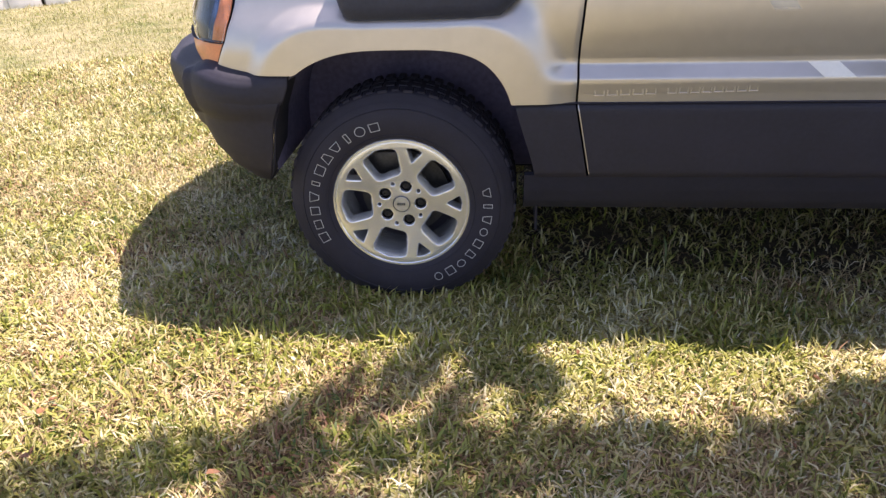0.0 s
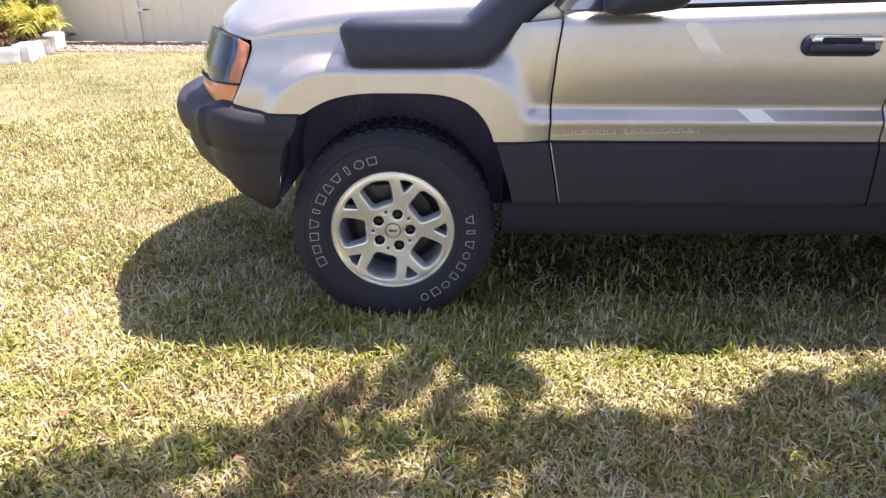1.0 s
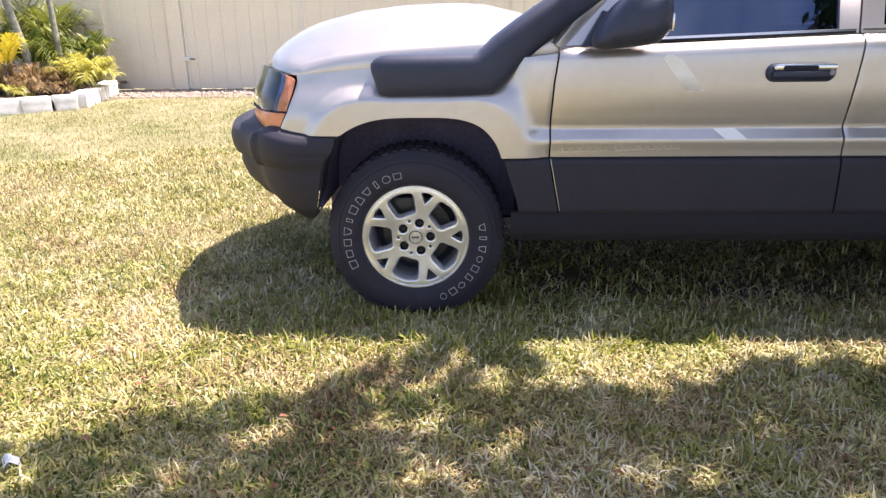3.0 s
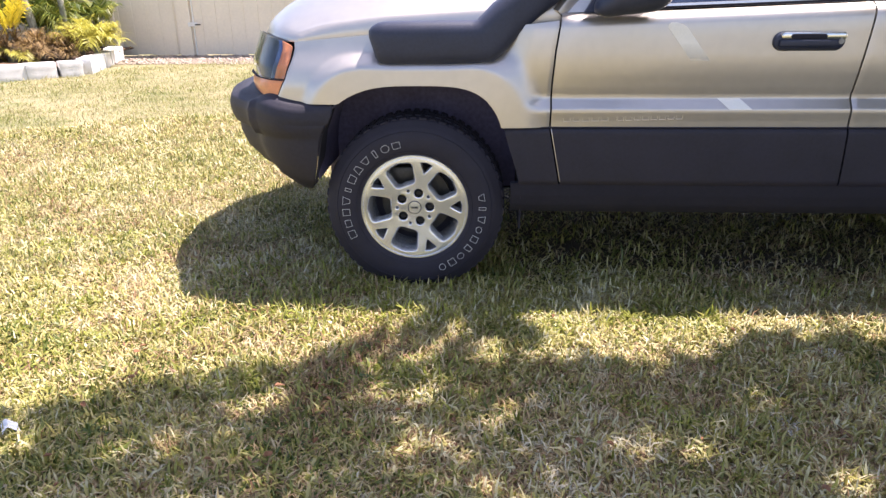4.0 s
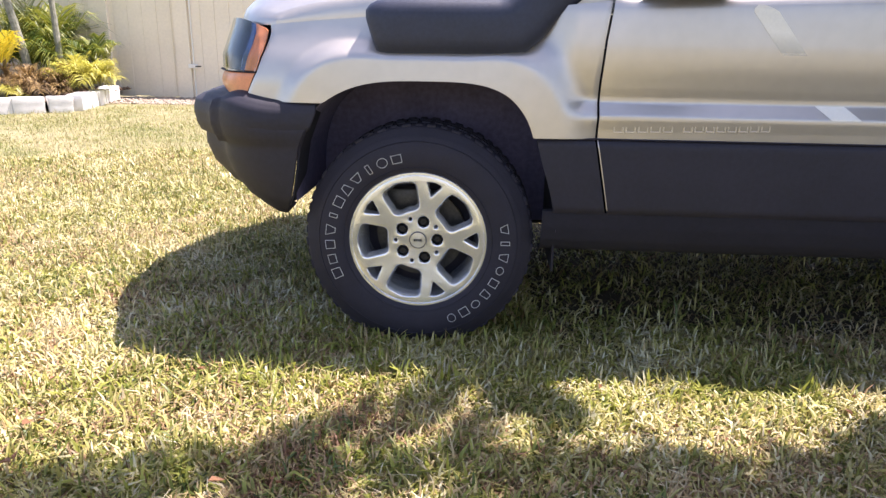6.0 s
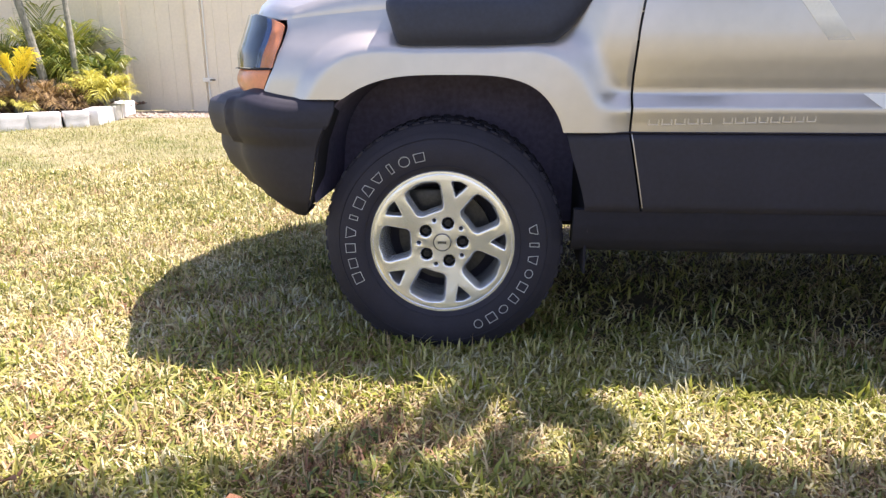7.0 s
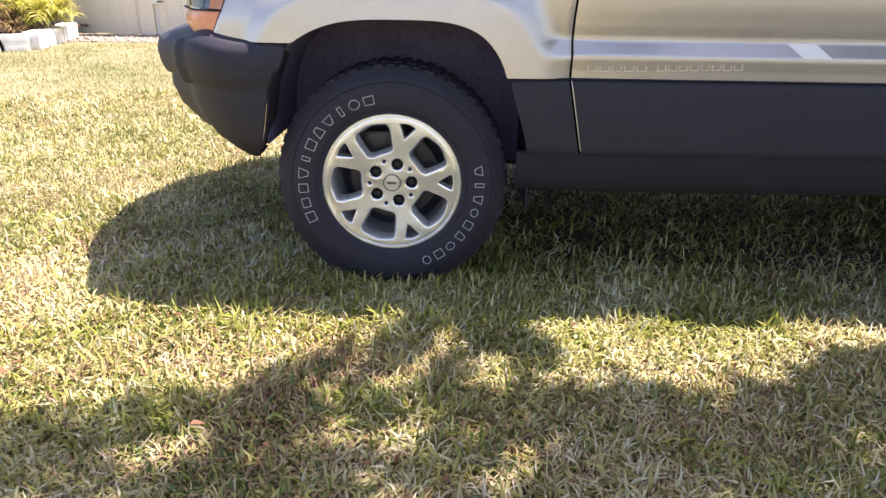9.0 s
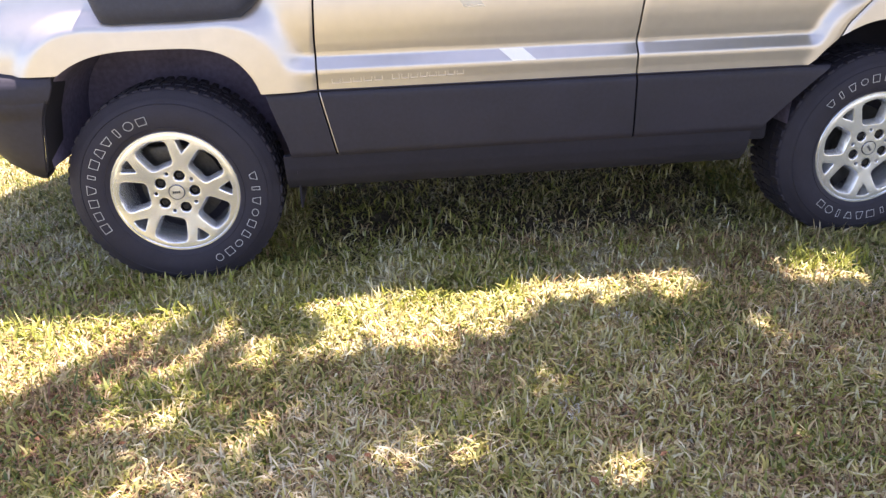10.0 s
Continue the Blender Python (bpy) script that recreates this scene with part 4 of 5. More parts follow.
def build_wheel(parent_name="wheel"):
    # rim barrel with its outer lip
    barrel = [(0.225, -0.016), (0.2285, -0.012), (0.2285, 0.0), (0.214, 0.012), (0.206, 0.03), (0.199, 0.06), (0.190, 0.12), (0.205, 0.20), (0.222, 0.215), (0.218, 0.215), (0.198, 0.198), (0.182, 0.12), (0.192, 0.06), (0.200, 0.02), (0.206, -0.002), (0.2155, -0.011), (0.219, -0.016)]
    w = part(parent_name, lathe(barrel, 96, closed=True), ALLOY, None, "five-spoke alloy wheel on an all-terrain tyre")
    # face with its openings
    outl = [ring(0.2185, 120)]
    for k in range(5):
        a = 38 + 72 * k
        win = [polar(0.1065, a - 23.5), polar(0.0990, a), polar(0.1065, a + 23.5), polar(0.194, a + 18.5), polar(0.2025, a), polar(0.194, a - 18.5)]
        outl.append(rounded(win, 0.021, 6))
        b = 2 + 72 * k
        outl.append(rounded([polar(0.150, b), polar(0.197, b + 7.6), polar(0.2005, b), polar(0.197, b - 7.6)], 0.006, 4))
        outl.append(ring(0.0190, 24, *polar(0.0635, b)))
        outl.append(ring(0.0062, 14, *polar(0.074, a)))
    me = flat_curve(outl, 0.017, 0.0042)
    bm = bmesh.new()
    bm.from_mesh(me)
    bmesh.ops.remove_doubles(bm, verts=bm.verts, dist=0.00005)
    bmesh.ops.triangulate(bm, faces=bm.faces)
    for lim in (0.05, 0.028, 0.016):
        bmesh.ops.subdivide_edges(bm, edges=[e for e in bm.edges if e.calc_length() > lim], cuts=1)
        bmesh.ops.triangulate(bm, faces=[f for f in bm.faces if len(f.verts) > 3])
    for v in bm.verts:
        x, z, d = v.co.x, v.co.y, v.co.z
        r = math.hypot(x, z)
        v.co = (x, -d + 0.0205 + dish(r) + (0.010 if d < 0 and r > 0.09 else 0.0), z)
    part("rim_face", bm, ALLOY, w, "machined alloy face with Y-shaped spokes", angle=25)
    # bevelled walls of the openings
    for k in range(5):
        a = 38 + 72 * k
        win = [polar(0.1065, a - 23.5), polar(0.0990, a), polar(0.1065, a + 23.5), polar(0.194, a + 18.5), polar(0.2025, a), polar(0.194, a - 18.5)]
        rim_o = rounded(win, 0.021, 6)
        mid_ = Vector(polar(0.151, a))
        bm = bmesh.new()
        rows = []
        for sh, y in ((0.000, 0.002), (0.0035, 0.009), (0.0075, 0.024), (0.009, 0.040)):
            ring_ = []
            for p in rim_o:
                d = mid_ - p
                q = p + d.normalized() * sh
                ring_.append(bm.verts.new((q.x, y + dish(q.length), q.y)))
            rows.append(ring_)
        for r1, r2 in zip(rows, rows[1:]):
            for j in range(len(r1)):
                i = (j + 1) % len(r1)
                bm.faces.new((r1[j], r1[i], r2[i], r2[j]))
        part("window_lip", bm, ALLOY, w)
    # pocket walls and lug nuts
    for k in range(5):
        x, z = polar(0.0635, 2 + 72 * k)
        bm = lathe([(0.0192, 0.0), (0.0185, 0.024), (0.0, 0.024)], 24)
        p = part("lug_pocket", bm, STEEL, w)
        p.location = (x, 0, z)
        n_ = part("lug_nut", lathe([(0.0, 0.004), (0.0045, 0.004), (0.005, 0.001), (0.009, 0.001), (0.013, 0.005), (0.0133, 0.024)], 6), STEEL, w, "dark wheel nut")
        n_.location = (x, 0, z)
    part("centre_cap", lathe([(0.0, -0.0085), (0.0255, -0.008), (0.0275, -0.006), (0.0280, 0.0)], 36), ALLOY, w, "round silver centre cap")
    part("cap_ring", lathe([(0.0268, -0.0066), (0.0274, -0.0082), (0.0284, -0.0082), (0.0290, -0.005)], 36), STEEL, w)
    for k in range(4):
        part("cap_mark", box(-0.0135 + 0.007 * k, -0.0098, -0.0045, -0.0085 + 0.007 * k, -0.007, 0.0045, 0.0008, segs=1), STEEL, w)
    part("brake_disc", lathe([(0.0, 0.075), (0.085, 0.075), (0.09, 0.095), (0.150, 0.095), (0.151, 0.115), (0.0, 0.115)], 48), BRAKE, w)
    part("back_plate", lathe([(0.0, 0.125), (0.188, 0.125), (0.188, 0.13), (0.0, 0.13)], 40), DARK, w)
    part("brake_caliper", box(-0.115, 0.07, 0.075, 0.0, 0.15, 0.155, 0.012), BRAKE, w)
    # tyre
    prof = [(0.222, 0.004), (0.226, -0.012), (0.236, -0.019), (0.260, -0.0245), (0.290, -0.0265), (0.318, -0.022), (0.335, -0.013), (0.345, -0.008), (0.350, -0.002), (0.364, 0.003), (0.372, 0.014), (0.375, 0.05), (0.376, 0.105),
            (0.372, 0.16), (0.369, 0.192), (0.362, 0.206), (0.345, 0.217), (0.29, 0.236), (0.236, 0.228), (0.222, 0.206), (0.205, 0.19), (0.205, 0.02)]
    part("tyre", lathe(prof, 128, closed=True), RUBBER, w, "black all-terrain tyre with white outline marks")
    bm = bmesh.new()
    for k in range(58):
        a = 2 * math.pi * k / 58
        m = Matrix.Rotation(a, 4, "Y")
        dx = 0.0125 + 0.003 * (k % 2)
        box(-dx, 0.013 - 0.004 * (k % 2), 0.350, dx, 0.052, 0.3765, 0.003, bm=bm, m=m, segs=1)
        box(-dx, 0.158, 0.35, dx, 0.210, 0.379, 0.004, bm=bm, m=m, segs=1)
        m = Matrix.Rotation(a + 0.05, 4, "Y")
        box(-0.013, 0.06, 0.36, 0.013, 0.10, 0.379, bm=bm, m=m)
        box(-0.013, 0.108, 0.36, 0.013, 0.15, 0.379, bm=bm, m=m)
    part("tread", bm, RUBBER, w)
    for r0, y0 in ((0.243, -0.0213), (0.325, -0.0195)):
        part("sidewall_rib", lathe([(r0 - 0.002, y0 + 0.001), (r0, y0 - 0.0015), (r0 + 0.002, y0 + 0.001)], 96), RUBBER, w)
    # white outlined marks round the sidewall
    for a0, a1, n, h in ((203.5, 104.0, 11, 0.032), (10.0, -66.0, 9, 0.030)):
        for k in range(n):
            a = lerp(a0, a1, k / (n - 1))
            wd = abs(a1 - a0) / (n - 1) * 0.34
            rm = 0.286 if n == 9 else lerp(0.291, 0.277, k / 10)
            hh = h * 0.5 * (1.0 if (k * 7 + n) % 3 else 0.86)
            top, low = (((1, 1), (0.9, 0.95), (0.85, 0.9), (1.05, 0.5), (0.42, 0.42), (1, 1), (0.5, 1.05), (1.05, 0.5), (0.42, 0.42), (1.1, 1.1), (1, 1)),
                        ((1, 0.5), (0.42, 0.42), (0.9, 0.5), (0.9, 0.85), (0.85, 0.9), (0.6, 0.85), (1, 1), (0.95, 1), (0.9, 0.9)))[n == 9][k]
            rnd = (n == 11 and k == 9) or (n == 9 and k in (3, 6, 8))

            def quad(dw, dr):
                if rnd:
                    return [(rm + (hh - dr) * math.sin(j * math.pi / 7), a + (wd * top - dw) * math.cos(j * math.pi / 7)) for j in range(14)]
                return [(rm - hh + dr, a + wd * low - dw), (rm - hh + dr, a - wd * low + dw), (rm + hh - dr, a - wd * top + dw), (rm + hh - dr, a + wd * top - dw)]
            o_, i_ = quad(0, 0), quad(0.36, 0.0018)

            def place(r, ang):
                x, z = polar(r, ang)
                return (x, -0.0284 + 4.0 * (r - 0.289) ** 2, z)
            bm = bmesh.new()
            vo, vi = [bm.verts.new(place(*p)) for p in o_], [bm.verts.new(place(*p)) for p in i_]
            for q in range(len(vo)):
                j = (q + 1) % len(vo)
                bm.faces.new((vo[q], vo[j], vi[j], vi[q]))
            bmesh.ops.solidify(bm, geom=bm.faces[:], thickness=0.0012)
            part("sidewall_mark", bm, LETTER, w, smooth=False)
    return w


wheel = build_wheel()
wheel.parent = car
wheel.matrix_basis = pose(0, 0, 0.365)
for m in (pose(2.691, 0, 0.365, 0, -128, 0), pose(0, 2 * MID, 0.365, 0, 40, 180), pose(2.691, 2 * MID, 0.365, 0, 10, 180)):
    copy_thing(wheel, m)


# ---- fence ----
FY = 9.90
fence = tagged(empty("fence", pose(-4, FY, 0)), "tan painted board fence with a double gate", "fence")


def fbox(name, x0, x1, y0, y1, z0, z1, mat, label="", bev=0.006):
    return part(name, box(x0 + 4, y0 - FY, z0, x1 + 4, y1 - FY, z1, bev, segs=1), mat, fence, label)


x = -13.0
posts = [(-6.60, -6.28), (-5.14, -4.89), (0.9, 1.1), (4.2, 4.4), (8.0, 8.2), (-10.2, -10.0)]
for x0, x1 in posts:
    fbox("fence_post", x0, x1, FY - 0.05, FY + 0.08, -0.05, 2.36, FENCE)
w = 0.252
k = 0
while x < 13:
    fbox("board", x + 0.0007, x + w - 0.0007, FY, FY + 0.03, 0.014 + 0.008 * math.sin(k * 2.3), 2.30, FENCE)
    x += w
    k += 1
for z in (0.30, 1.20, 2.05):
    fbox("rail", -13, 13, FY + 0.03, FY + 0.08, z - 0.05, z + 0.05, FENCE)
fbox("gate_edge", -4.858, -4.836, FY - 0.035, FY - 0.005, 0.0, 2.30, FENCE_TRIM, "pale gate edge strip")
fbox("gate_edge", -2.76, -2.730, FY - 0.025, FY - 0.004, 0.02, 2.30, FENCE_TRIM, "pale gate edge strip")
fbox("latch", -4.93, -4.77, FY - 0.075, FY - 0.045, 0.50, 0.57, FENCE_TRIM, "pale metal gate latch")
fbox("latch_bolt", -4.80, -4.70, FY - 0.095, FY - 0.075, 0.525, 0.545, STEEL, "latch bolt")

# ---- raised bed ----
(cx, cy), (bx, by), (ax, ay) = BED
rb = random.Random(5)


def block(x, y, rz, ln, h):
    bm = box(-ln / 2, -0.10, -0.02, ln / 2, 0.10, h, 0.012)
    bmesh.ops.subdivide_edges(bm, edges=bm.edges[:], cuts=2, use_grid_fill=True)
    for v in bm.verts:
        v.co += Vector((noise.noise(v.co * 7 + Vector((x, y, 0))), noise.noise(v.co * 7 + Vector((y, x, 3))), noise.noise(v.co * 6 + Vector((x, 2, y))))) * 0.012
    ob = part("edging_block", bm, BLOCK)
    ob.matrix_world = pose(x, y, 0, 0, 0, rz)
    tagged(ob, "white painted rough concrete block edging a plant bed", "block", group="bed edging blocks")


d1 = Vector((ax - cx, ay - cy, 0)).normalized()
for k in range(9):
    p = Vector((cx, cy, 0)) + d1 * (0.15 + 0.385 * k)
    block(p.x, p.y, math.degrees(math.atan2(d1.y, d1.x)) + rb.uniform(-2, 2), 0.382 if k else 0.30, 0.20 + rb.uniform(-0.012, 0.014))
d2 = Vector((bx - cx, by - cy, 0)).normalized()
for k in range(5):
    p = Vector((cx, cy, 0)) + d2 * (0.30 + 0.40 * k) + Vector((0.02, 0, 0))
    block(p.x, p.y, math.degrees(math.atan2(d2.y, d2.x)) + rb.uniform(-5, 5), 0.385, 0.215 + rb.uniform(-0.012, 0.014))


def bed_soil(u, v):
    p = Vector((cx, cy, 0)).lerp(Vector((ax, ay, 0)), u * 1.8)
    q = Vector((bx, FY - 0.05, 0)).lerp(Vector((ax - 2.2, FY - 0.05, 0)), u * 1.8)
    r = p.lerp(q, v)
    return r.x, r.y, 0.14 + 0.05 * noise.noise((r.x * 2, r.y * 2, 1)) + 0.02 * noise.noise((r.x * 9, r.y * 9, 4))


tagged(part("bed_soil", sheet(bed_soil, 40, 40), MULCH), "brown mulch filling the raised bed", "soil", kind="structure")


def chips(name, n, xr, yr, size, mat, label, seed, zfun=lambda x, y: 0.0):
    rg = np.random.default_rng(seed)
    base = np.array([[1, 0, 0.2], [0.2, 1, 0.1], [-1, 0.3, 0.25], [-0.2, -1, 0.15], [0, 0, 0.75], [0, 0, -0.3]])
    tri = np.array([[0, 1, 4], [1, 2, 4], [2, 3, 4], [3, 0, 4], [1, 0, 5], [2, 1, 5], [3, 2, 5], [0, 3, 5]])
    px, py = rg.uniform(*xr, n), rg.uniform(*yr, n)
    s_ = size * rg.lognormal(0, 0.5, n)
    a = rg.random(n) * 6.28
    V = np.zeros((n, 6, 3))
    for k in range(6):
        bx_, by_, bz_ = base[k] * 1
        jit = 1 + rg.normal(0, 0.2, n)
        V[:, k, 0] = px + s_ * jit * (bx_ * np.cos(a) - by_ * np.sin(a) * 0.7)
        V[:, k, 1] = py + s_ * jit * (bx_ * np.sin(a) + by_ * np.cos(a) * 0.7)
        V[:, k, 2] = s_ * bz_ * 0.8 + np.array([zfun(q, r) for q, r in zip(px, py)])
    F = (np.arange(n)[:, None, None] * 6 + tri[None]).reshape(-1, 3)
    tagged(bulk(name, V.reshape(-1, 3), F, mat), label, "gravel", kind="stuff")


chips("gravel_chips", 22000, (-6.0, 1.5), (8.55, 9.92), 0.011, GRAVEL, "pale stone chips and shell along the fence foot", 3)
chips("bark_chips", 1500, (-8.0, -5.9), (7.8, 9.8), 0.03, MULCH, "brown bark chips in the bed", 8, lambda x, y: 0.15)


# ---- palms ----
def frond(bm, base, az, length, rise, droop, leaf, n=26, wide=0.018, seed=0):
    """One feather leaf: an arching stalk with narrow leaflets on both sides."""
    rr = random.Random(seed)
    d = Vector((math.cos(az), math.sin(az), 0))
    side = Vector((-d.y, d.x, 0))
    pts = []
    for k in range(n + 1):
        t = k / n
        pts.append(Vector(base) + d * (length * (t * math.cos(rise) * 0.9)) + Vector((0, 0, length * (t * math.sin(rise) - droop * t * t))))
    for k in range(n):
        a, b = pts[k], pts[k + 1]
        wv = side * (0.008 * (1 - k / n) + 0.002)
        vs = [bm.verts.new(p) for p in (a - wv, a + wv, b + wv, b - wv)]
        bm.faces.new(vs)
    for k in range(3, n + 1):
        t = k / n
        ln = leaf * (math.sin(math.pi * min(0.97, t * 0.85 + 0.12)) ** 0.7) * rr.uniform(0.85, 1.1)
        along = (pts[k] - pts[k - 1]).normalized()
        for sg in (-1, 1):
            out = (side * sg * 0.7 + along * 0.8 + Vector((0, 0, rr.uniform(0.0, 0.35)))).normalized()
            p0 = pts[k]
            p1 = p0 + out * ln * 0.55
            p2 = p0 + out * ln + Vector((0, 0, -ln * rr.uniform(0.2, 0.6)))
            wv = along.cross(out).cross(out).normalized() * wide * 0.5
            v0, v1 = bm.verts.new(p0 - wv * 0.6), bm.verts.new(p0 + wv * 0.6)
            v2, v3 = bm.verts.new(p1 - wv), bm.verts.new(p1 + wv)
            v4 = bm.verts.new(p2)
            bm.faces.new((v0, v1, v3, v2))
            bm.faces.new((v2, v3, v4))


def palm(x, y, h, lean, seed, fronds, mats, length, label, trunk_r=0.06, zbase=0.1):
    rr = random.Random(seed)
    p = tagged(empty("palm_tree", pose(x, y, 0)), label, "palm", group="palms in the bed")
    top = Vector((lean[0], lean[1], h))
    path_ = [Vector((0, 0, zbase - 0.1)).lerp(top, t) + Vector((0.03 * math.sin(3 * t), 0, 0)) for t in (0, 0.15, 0.3, 0.45, 0.6, 0.75, 0.9, 1.0)]
    bm = bmesh.new()
    fine, rad_ = [], []
    for k in range(36):
        t = k / 35 * 7
        i = min(int(t), 6)
        fine.append(path_[i].lerp(path_[i + 1], t - i))
        rad_.append(trunk_r * (1.15 - 0.3 * k / 35) * (1.0 if k % 3 else 1.08))
    part("trunk", tube(fine, rad_, 10, bm=bm), BARK, p)
    for kind, mat in enumerate(mats):
        bm = bmesh.new()
        for k in range(fronds[kind]):
            az = rr.uniform(0, 6.28)
            rise = rr.uniform(*((0.5, 1.2), (0.3, 0.9), (-0.5, 0.2))[kind])
            frond(bm, top, az, length * rr.uniform(0.75, 1.1), rise, rr.uniform(0.35, 0.7), length * 0.30, seed=seed * 50 + k)
        if fronds[kind]:
            part("crown" if kind == 0 else "dry_fronds" if kind == 2 else "yellow_fronds", bm, mat, p, smooth=False)
    return p


def bush(x, y, seed, n, mat, length, label, rise=(0.3, 1.3), name="palm_shrub", z=0.12, wide=0.017, droop=(0.3, 0.75)):
    rr = random.Random(seed)
    p = tagged(empty(name, pose(x, y, 0)), label, "shrub", group="shrubs in the bed")
    bm = bmesh.new()
    for k in range(n):
        frond(bm, (rr.uniform(-0.12, 0.12), rr.uniform(-0.12, 0.12), z), rr.uniform(0, 6.28), length * rr.uniform(0.6, 1.1), rr.uniform(*rise), rr.uniform(*droop), length * 0.46, n=18, seed=seed * 31 + k, wide=wide)
    part("leaves", bm, mat, p, smooth=False)
    part("stem", tube([(0, 0, -0.02), (0, 0, z + 0.08)], [0.05, 0.03], 8), BARK, p)


MATS = (FROND, FROND_YELLOW, FROND_DEAD)
palm(-7.12, 8.25, 2.6, (-1.05, 0.1), 1, (14, 2, 0), MATS, 1.3, "young palm with a leaning grey trunk in the bed")
palm(-6.74, 8.40, 2.7, (-0.62, 0.1), 2, (14, 2, 0), MATS, 1.3, "young palm with a leaning grey trunk in the bed", 0.055)
palm(-6.44, 8.60, 2.8, (-0.16, 0.15), 3, (14, 1, 0), MATS, 1.3, "young palm with an upright grey trunk in the bed", 0.042)
for k, (x, y, n, mat, ln, rs, zb, lb) in enumerate((
        (-6.80, 7.72, 6, FROND_YELLOW, 0.82, (0.7, 1.3), 0.54, "bright yellow young palm in the bed"),
        (-6.90, 7.75, 32, FROND_DEAD, 0.62, (0.5, 1.45), 0.24, "dry brown palm shrub in the bed"),
        (-6.50, 7.95, 34, FROND_DEAD, 0.64, (0.5, 1.45), 0.24, "dry brown palm shrub in the bed"),
        (-6.15, 8.10, 28, FROND_DEAD, 0.58, (0.4, 1.4), 0.20, "dry brown palm shrub in the bed"),
        (-7.32, 7.30, 30, FROND_LIME, 0.62, (0.4, 1.3), 0.20, "yellow-green drooping palm shrub in the bed"),
        (-5.88, 8.40, 34, FROND_LIME, 0.78, (0.7, 1.4), 0.30, "yellow-green drooping palm shrub in the bed"),
        (-6.15, 8.45, 24, FROND_LIME, 0.66, (0.5, 1.3), 0.30, "yellow-green drooping palm shrub in the bed"),
        (-6.75, 7.60, 8, FROND_LIME, 0.50, (0.2, 0.9), 0.25, "yellow-green drooping palm shrub in the bed"),
        (-6.20, 9.30, 14, FROND, 0.75, (0.9, 1.45), 0.55, "green fan of palm leaves beside the fence"),
        (-6.60, 9.10, 13, FROND, 1.0, (0.8, 1.45), 0.40, "green palm shrub against the fence"),
        (-7.00, 8.90, 18, FROND, 1.25, (0.8, 1.45), 0.40, "green palm shrub against the fence"),
        (-7.60, 8.80, 20, FROND, 1.35, (0.8, 1.45), 0.40, "green palm shrub against the fence"),
        (-8.20, 8.40, 26, FROND, 1.35, (0.6, 1.45), 0.40, "green palm shrub against the fence"),
        (-7.90, 7.30, 20, FROND_LIME, 0.90, (0.6, 1.3), 0.30, "yellow-green young palm in the bed"),
        (-6.90, 9.40, 14, FROND, 1.60, (1.0, 1.5), 0.60, "tall green palm shrub against the fence"),
        (-7.50, 9.40, 18, FROND, 1.60, (1.0, 1.5), 0.60, "tall green palm shrub against the fence"))):
    bush(x, y, 11 + k, n, mat, ln, lb, rs, z=zb, wide=0.009 if mat is FROND_DEAD else 0.012 if mat is FROND_LIME else 0.017, droop=(0.0, 0.2) if mat is FROND_YELLOW else (0.3, 0.75))


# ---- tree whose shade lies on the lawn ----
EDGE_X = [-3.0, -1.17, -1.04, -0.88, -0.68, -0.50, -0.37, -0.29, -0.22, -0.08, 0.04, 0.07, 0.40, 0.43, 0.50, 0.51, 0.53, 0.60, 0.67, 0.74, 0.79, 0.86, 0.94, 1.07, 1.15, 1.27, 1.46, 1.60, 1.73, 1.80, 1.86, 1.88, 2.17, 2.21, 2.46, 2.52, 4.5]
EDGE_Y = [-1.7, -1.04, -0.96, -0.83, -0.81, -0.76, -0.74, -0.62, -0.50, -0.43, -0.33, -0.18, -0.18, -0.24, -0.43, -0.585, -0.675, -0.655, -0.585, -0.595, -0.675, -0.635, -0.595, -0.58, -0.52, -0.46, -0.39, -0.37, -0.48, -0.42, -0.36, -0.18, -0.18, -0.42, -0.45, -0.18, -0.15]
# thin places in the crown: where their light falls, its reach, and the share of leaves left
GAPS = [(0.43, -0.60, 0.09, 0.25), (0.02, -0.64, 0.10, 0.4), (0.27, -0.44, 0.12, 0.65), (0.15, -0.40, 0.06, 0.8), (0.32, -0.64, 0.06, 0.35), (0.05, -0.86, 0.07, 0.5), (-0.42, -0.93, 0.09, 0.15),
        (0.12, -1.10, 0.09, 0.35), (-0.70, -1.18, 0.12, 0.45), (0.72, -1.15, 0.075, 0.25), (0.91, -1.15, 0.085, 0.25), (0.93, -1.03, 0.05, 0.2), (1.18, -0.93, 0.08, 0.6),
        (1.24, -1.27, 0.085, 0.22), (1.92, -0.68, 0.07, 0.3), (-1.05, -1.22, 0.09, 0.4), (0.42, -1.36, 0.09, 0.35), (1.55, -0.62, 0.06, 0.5)]


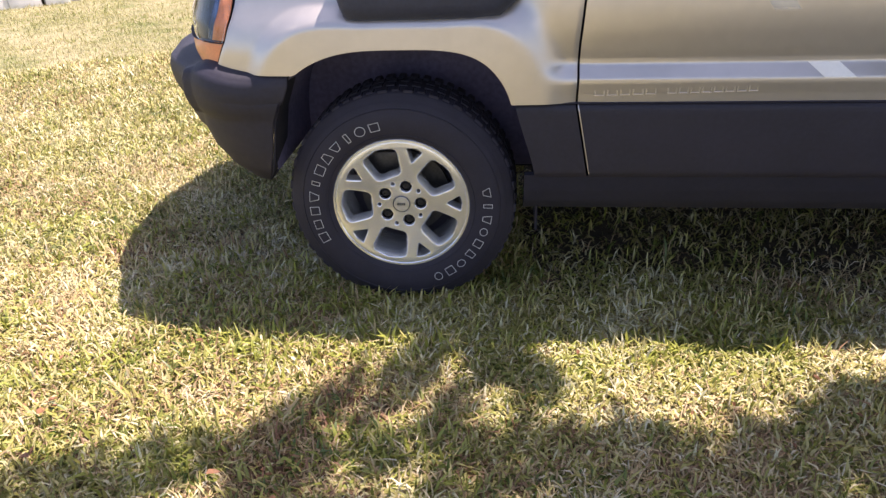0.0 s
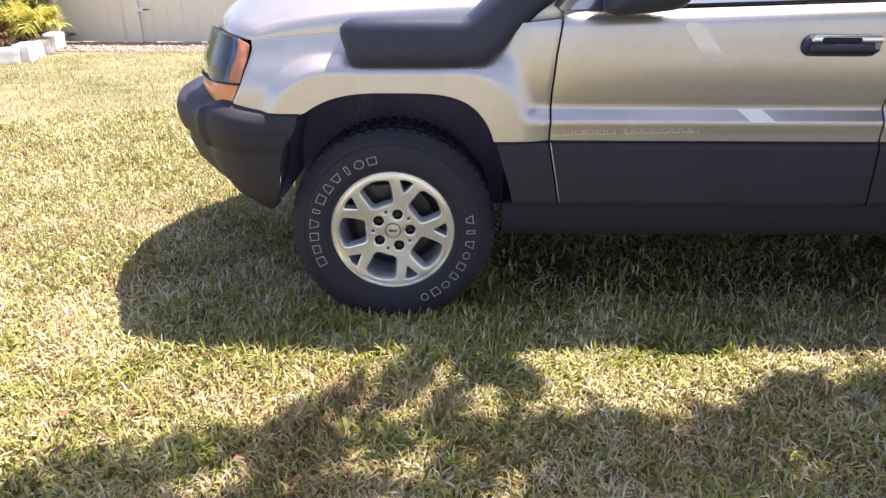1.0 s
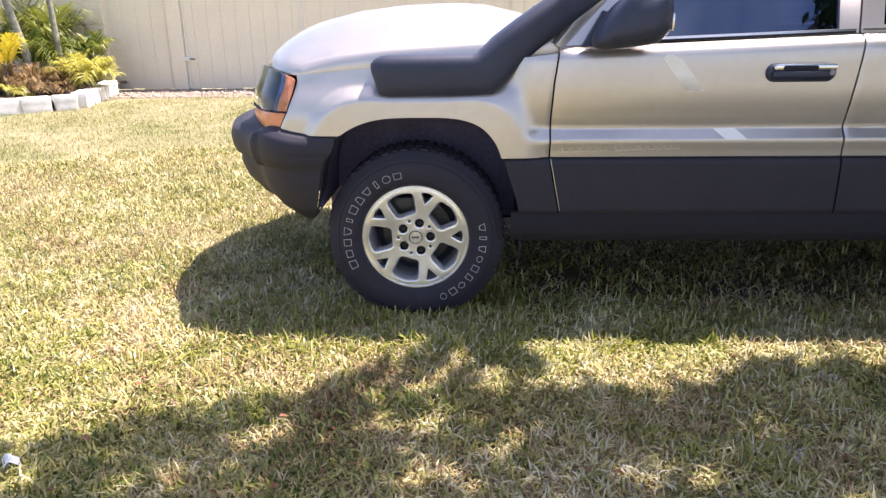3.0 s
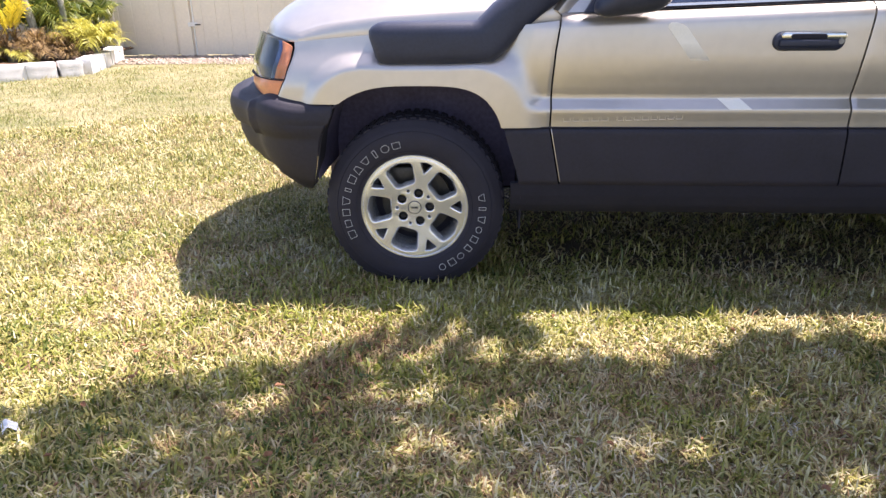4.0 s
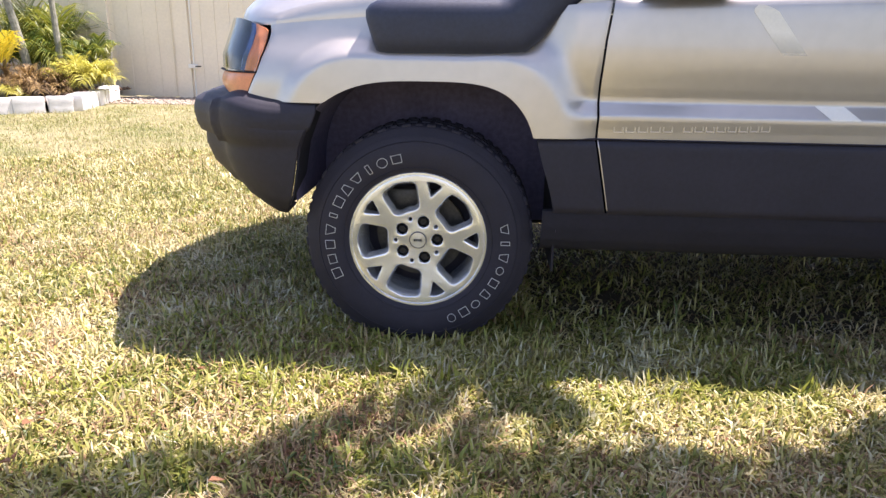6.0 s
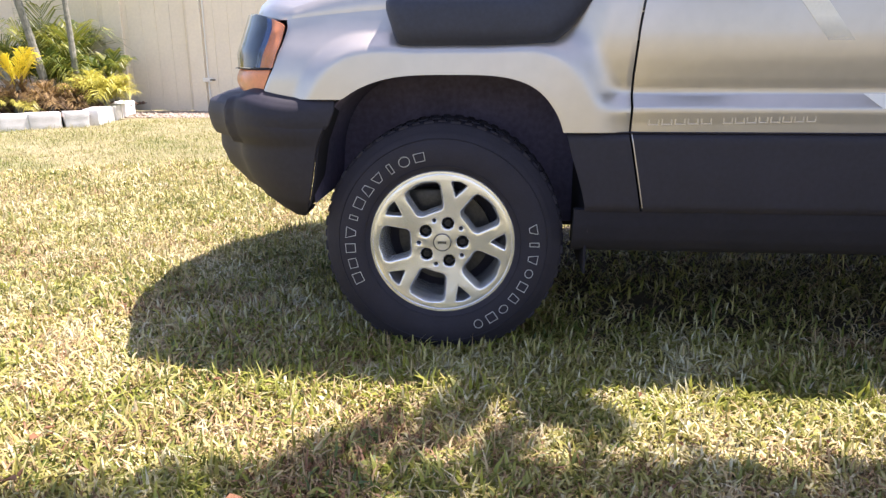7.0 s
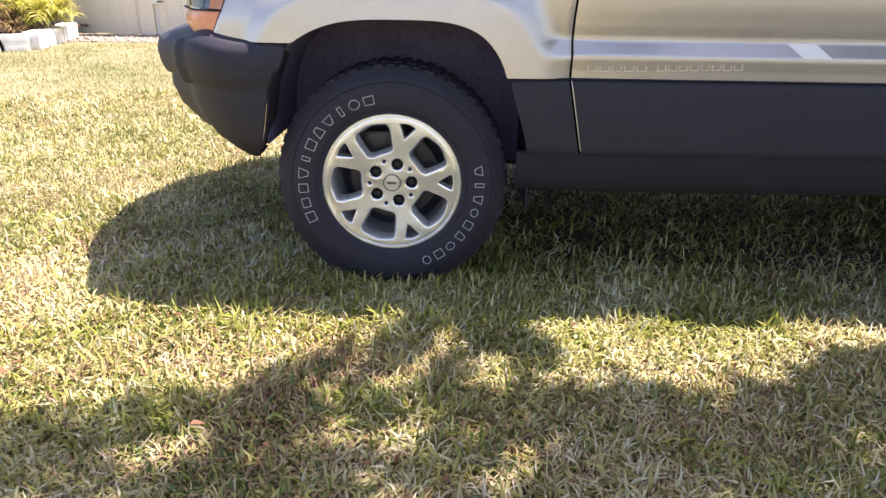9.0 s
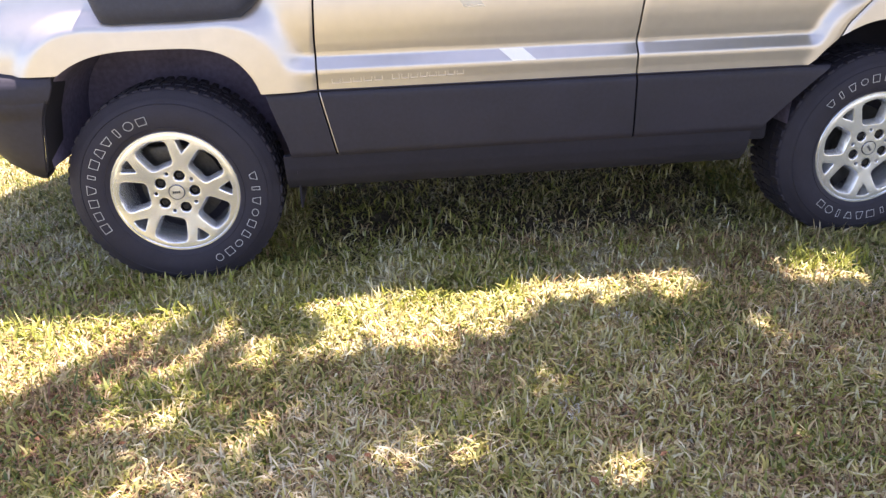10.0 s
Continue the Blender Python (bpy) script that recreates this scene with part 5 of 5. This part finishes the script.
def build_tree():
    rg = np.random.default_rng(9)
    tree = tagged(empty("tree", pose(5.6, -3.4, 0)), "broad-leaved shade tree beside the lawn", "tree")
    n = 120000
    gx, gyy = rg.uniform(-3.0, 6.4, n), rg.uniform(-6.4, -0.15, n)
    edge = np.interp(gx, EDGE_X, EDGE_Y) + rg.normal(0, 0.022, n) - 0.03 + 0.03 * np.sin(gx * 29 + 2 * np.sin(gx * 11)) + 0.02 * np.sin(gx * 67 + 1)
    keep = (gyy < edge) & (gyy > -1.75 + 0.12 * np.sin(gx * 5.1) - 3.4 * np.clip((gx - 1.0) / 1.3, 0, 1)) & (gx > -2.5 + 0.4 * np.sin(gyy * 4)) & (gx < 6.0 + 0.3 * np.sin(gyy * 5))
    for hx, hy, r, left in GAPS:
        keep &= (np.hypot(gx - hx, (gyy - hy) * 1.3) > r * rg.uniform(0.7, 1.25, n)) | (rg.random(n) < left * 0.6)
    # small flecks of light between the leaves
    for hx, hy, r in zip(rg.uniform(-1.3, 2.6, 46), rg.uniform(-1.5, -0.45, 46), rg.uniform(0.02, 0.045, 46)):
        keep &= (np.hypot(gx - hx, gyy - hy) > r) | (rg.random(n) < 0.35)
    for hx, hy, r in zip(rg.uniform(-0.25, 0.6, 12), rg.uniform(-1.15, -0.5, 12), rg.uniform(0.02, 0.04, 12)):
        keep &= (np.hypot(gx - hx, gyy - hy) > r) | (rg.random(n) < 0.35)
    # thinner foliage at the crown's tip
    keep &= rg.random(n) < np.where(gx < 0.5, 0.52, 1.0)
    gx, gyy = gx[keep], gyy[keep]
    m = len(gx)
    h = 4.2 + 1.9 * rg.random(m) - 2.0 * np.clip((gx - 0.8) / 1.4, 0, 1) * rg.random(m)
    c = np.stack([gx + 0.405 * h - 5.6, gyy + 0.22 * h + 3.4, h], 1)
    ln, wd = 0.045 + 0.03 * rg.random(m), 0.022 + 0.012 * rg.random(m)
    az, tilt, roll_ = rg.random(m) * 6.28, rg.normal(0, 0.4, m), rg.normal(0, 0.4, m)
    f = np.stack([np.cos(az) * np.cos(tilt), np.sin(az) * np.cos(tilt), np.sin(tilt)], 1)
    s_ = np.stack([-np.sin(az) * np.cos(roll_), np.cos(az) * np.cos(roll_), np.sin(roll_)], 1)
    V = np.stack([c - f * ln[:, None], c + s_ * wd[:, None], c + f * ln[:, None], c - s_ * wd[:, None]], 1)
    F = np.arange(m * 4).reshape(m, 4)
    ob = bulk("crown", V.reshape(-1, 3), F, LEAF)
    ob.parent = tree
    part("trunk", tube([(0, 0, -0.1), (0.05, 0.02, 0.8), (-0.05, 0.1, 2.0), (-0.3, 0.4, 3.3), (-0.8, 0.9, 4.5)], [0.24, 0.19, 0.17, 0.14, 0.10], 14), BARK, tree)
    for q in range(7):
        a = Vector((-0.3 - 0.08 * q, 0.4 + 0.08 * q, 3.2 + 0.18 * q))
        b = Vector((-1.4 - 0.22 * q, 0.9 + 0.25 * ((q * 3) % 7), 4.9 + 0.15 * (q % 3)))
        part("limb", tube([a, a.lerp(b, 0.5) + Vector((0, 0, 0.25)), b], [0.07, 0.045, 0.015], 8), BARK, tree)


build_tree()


# ---- fallen leaves ----
def fallen(n=60):
    rr = random.Random(21)
    for k in range(n):
        x, y = rr.uniform(-1.6, 2.6), rr.uniform(-1.5, -0.3)
        ln = rr.choice((0.008, 0.010, 0.012, 0.015, 0.019))
        wd = ln * rr.uniform(0.45, 0.62)
        bm = bmesh.new()
        c = [bm.verts.new(p) for p in ((-ln, 0, 0.004), (-ln * 0.3, wd, 0.007), (ln * 0.5, wd * 0.8, 0.006), (ln, 0, 0.0), (ln * 0.5, -wd * 0.8, 0.008), (-ln * 0.3, -wd, 0.005), (0, 0, 0.0))]
        for q in range(6):
            bm.faces.new((c[6], c[q], c[(q + 1) % 6]))
        ob = part("dry_leaf", bm, DRY, None, smooth=False)
        ob.matrix_world = pose(x, y, rr.uniform(0.035, 0.055), rr.uniform(-25, 25), rr.uniform(-25, 25), rr.uniform(0, 360))
        tagged(ob, "small curled reddish-brown dry leaf on the grass", "leaf", group="fallen leaves")


fallen()


# ---- weeds and scraps in the lawn ----
def tuft(x, y, n, tall, mat, label, seed, reach=0.06, wide=0.0022):
    rr = random.Random(seed)
    bm = bmesh.new()
    for k in range(n):
        a, r0 = rr.uniform(0, 6.28), reach * math.sqrt(rr.random())
        bx, by = r0 * math.cos(a), r0 * math.sin(a)
        d, ln, lean = rr.uniform(0, 6.28), tall * rr.uniform(0.5, 1.1), rr.uniform(0.15, 0.9)
        w = wide * rr.uniform(0.6, 1.3)
        rows = []
        for t in (0, 0.35, 0.7, 1.0):
            bend = lean * (0.3 + 1.1 * t)
            px, pz = ln * t * math.sin(bend), ln * t * math.cos(bend)
            c = Vector((bx + px * math.cos(d), by + px * math.sin(d), pz))
            side = Vector((-math.sin(d), math.cos(d), 0)) * w * (1.0 - t ** 2 * 0.9)
            rows.append((bm.verts.new(c - side), bm.verts.new(c + side)))
        for p, q in zip(rows, rows[1:]):
            bm.faces.new((p[0], p[1], q[1], q[0]))
    ob = part("grass_tuft", bm, mat, None, smooth=False)
    ob.matrix_world = pose(x, y, 0.0, 0, 0, rr.uniform(0, 360))
    tagged(ob, label, "grass", group="tufts in the lawn")


PALE_BLADE = leafy("bleached_blades", [(0.2, (0.353, 0.336, 0.286)), (0.8, (0.622, 0.605, 0.554))], 0.2, 0.6, 4, 0.8)
for k, (x, y) in enumerate(((2.30, -0.30), (2.42, -0.32), (2.52, -0.26), (2.36, -0.24))):
    tuft(x, y, 60, 0.10, GREEN_BLADE, "tall fresh green tuft in the dry lawn", 60 + k)
tuft(1.70, -0.06, 26, 0.11, GREEN_BLADE, "long loose grass blades beside the car", 71, 0.05)
tuft(1.19, -1.01, 70, 0.035, PALE_BLADE, "bleached grey-white patch of dead blades", 72, 0.045, 0.003)
tuft(1.52, -0.55, 40, 0.032, PALE_BLADE, "bleached grey-white patch of dead blades", 73, 0.04, 0.003)

# crumpled white scrap
SCRAP = material("white_paper", (0.86, 0.86, 0.88), 0.7, 0, 0.1, 40, 0.3, 90)


def scrap(u, v):
    x, y = lerp(-0.022, 0.022, u), lerp(-0.018, 0.018, v)
    return x, y + 0.006 * math.sin(u * 5), 0.012 + 0.016 * (1 - abs(2 * u - 0.9)) + 0.004 * math.sin(v * 7 + u * 4)


ob = part("paper_scrap", sheet(scrap, 10, 8, 0.0015), SCRAP)
ob.matrix_world = pose(-1.11, -1.13, 0.022, 18, -10, 35)
tagged(ob, "crumpled white paper scrap lying in the grass", "litter")
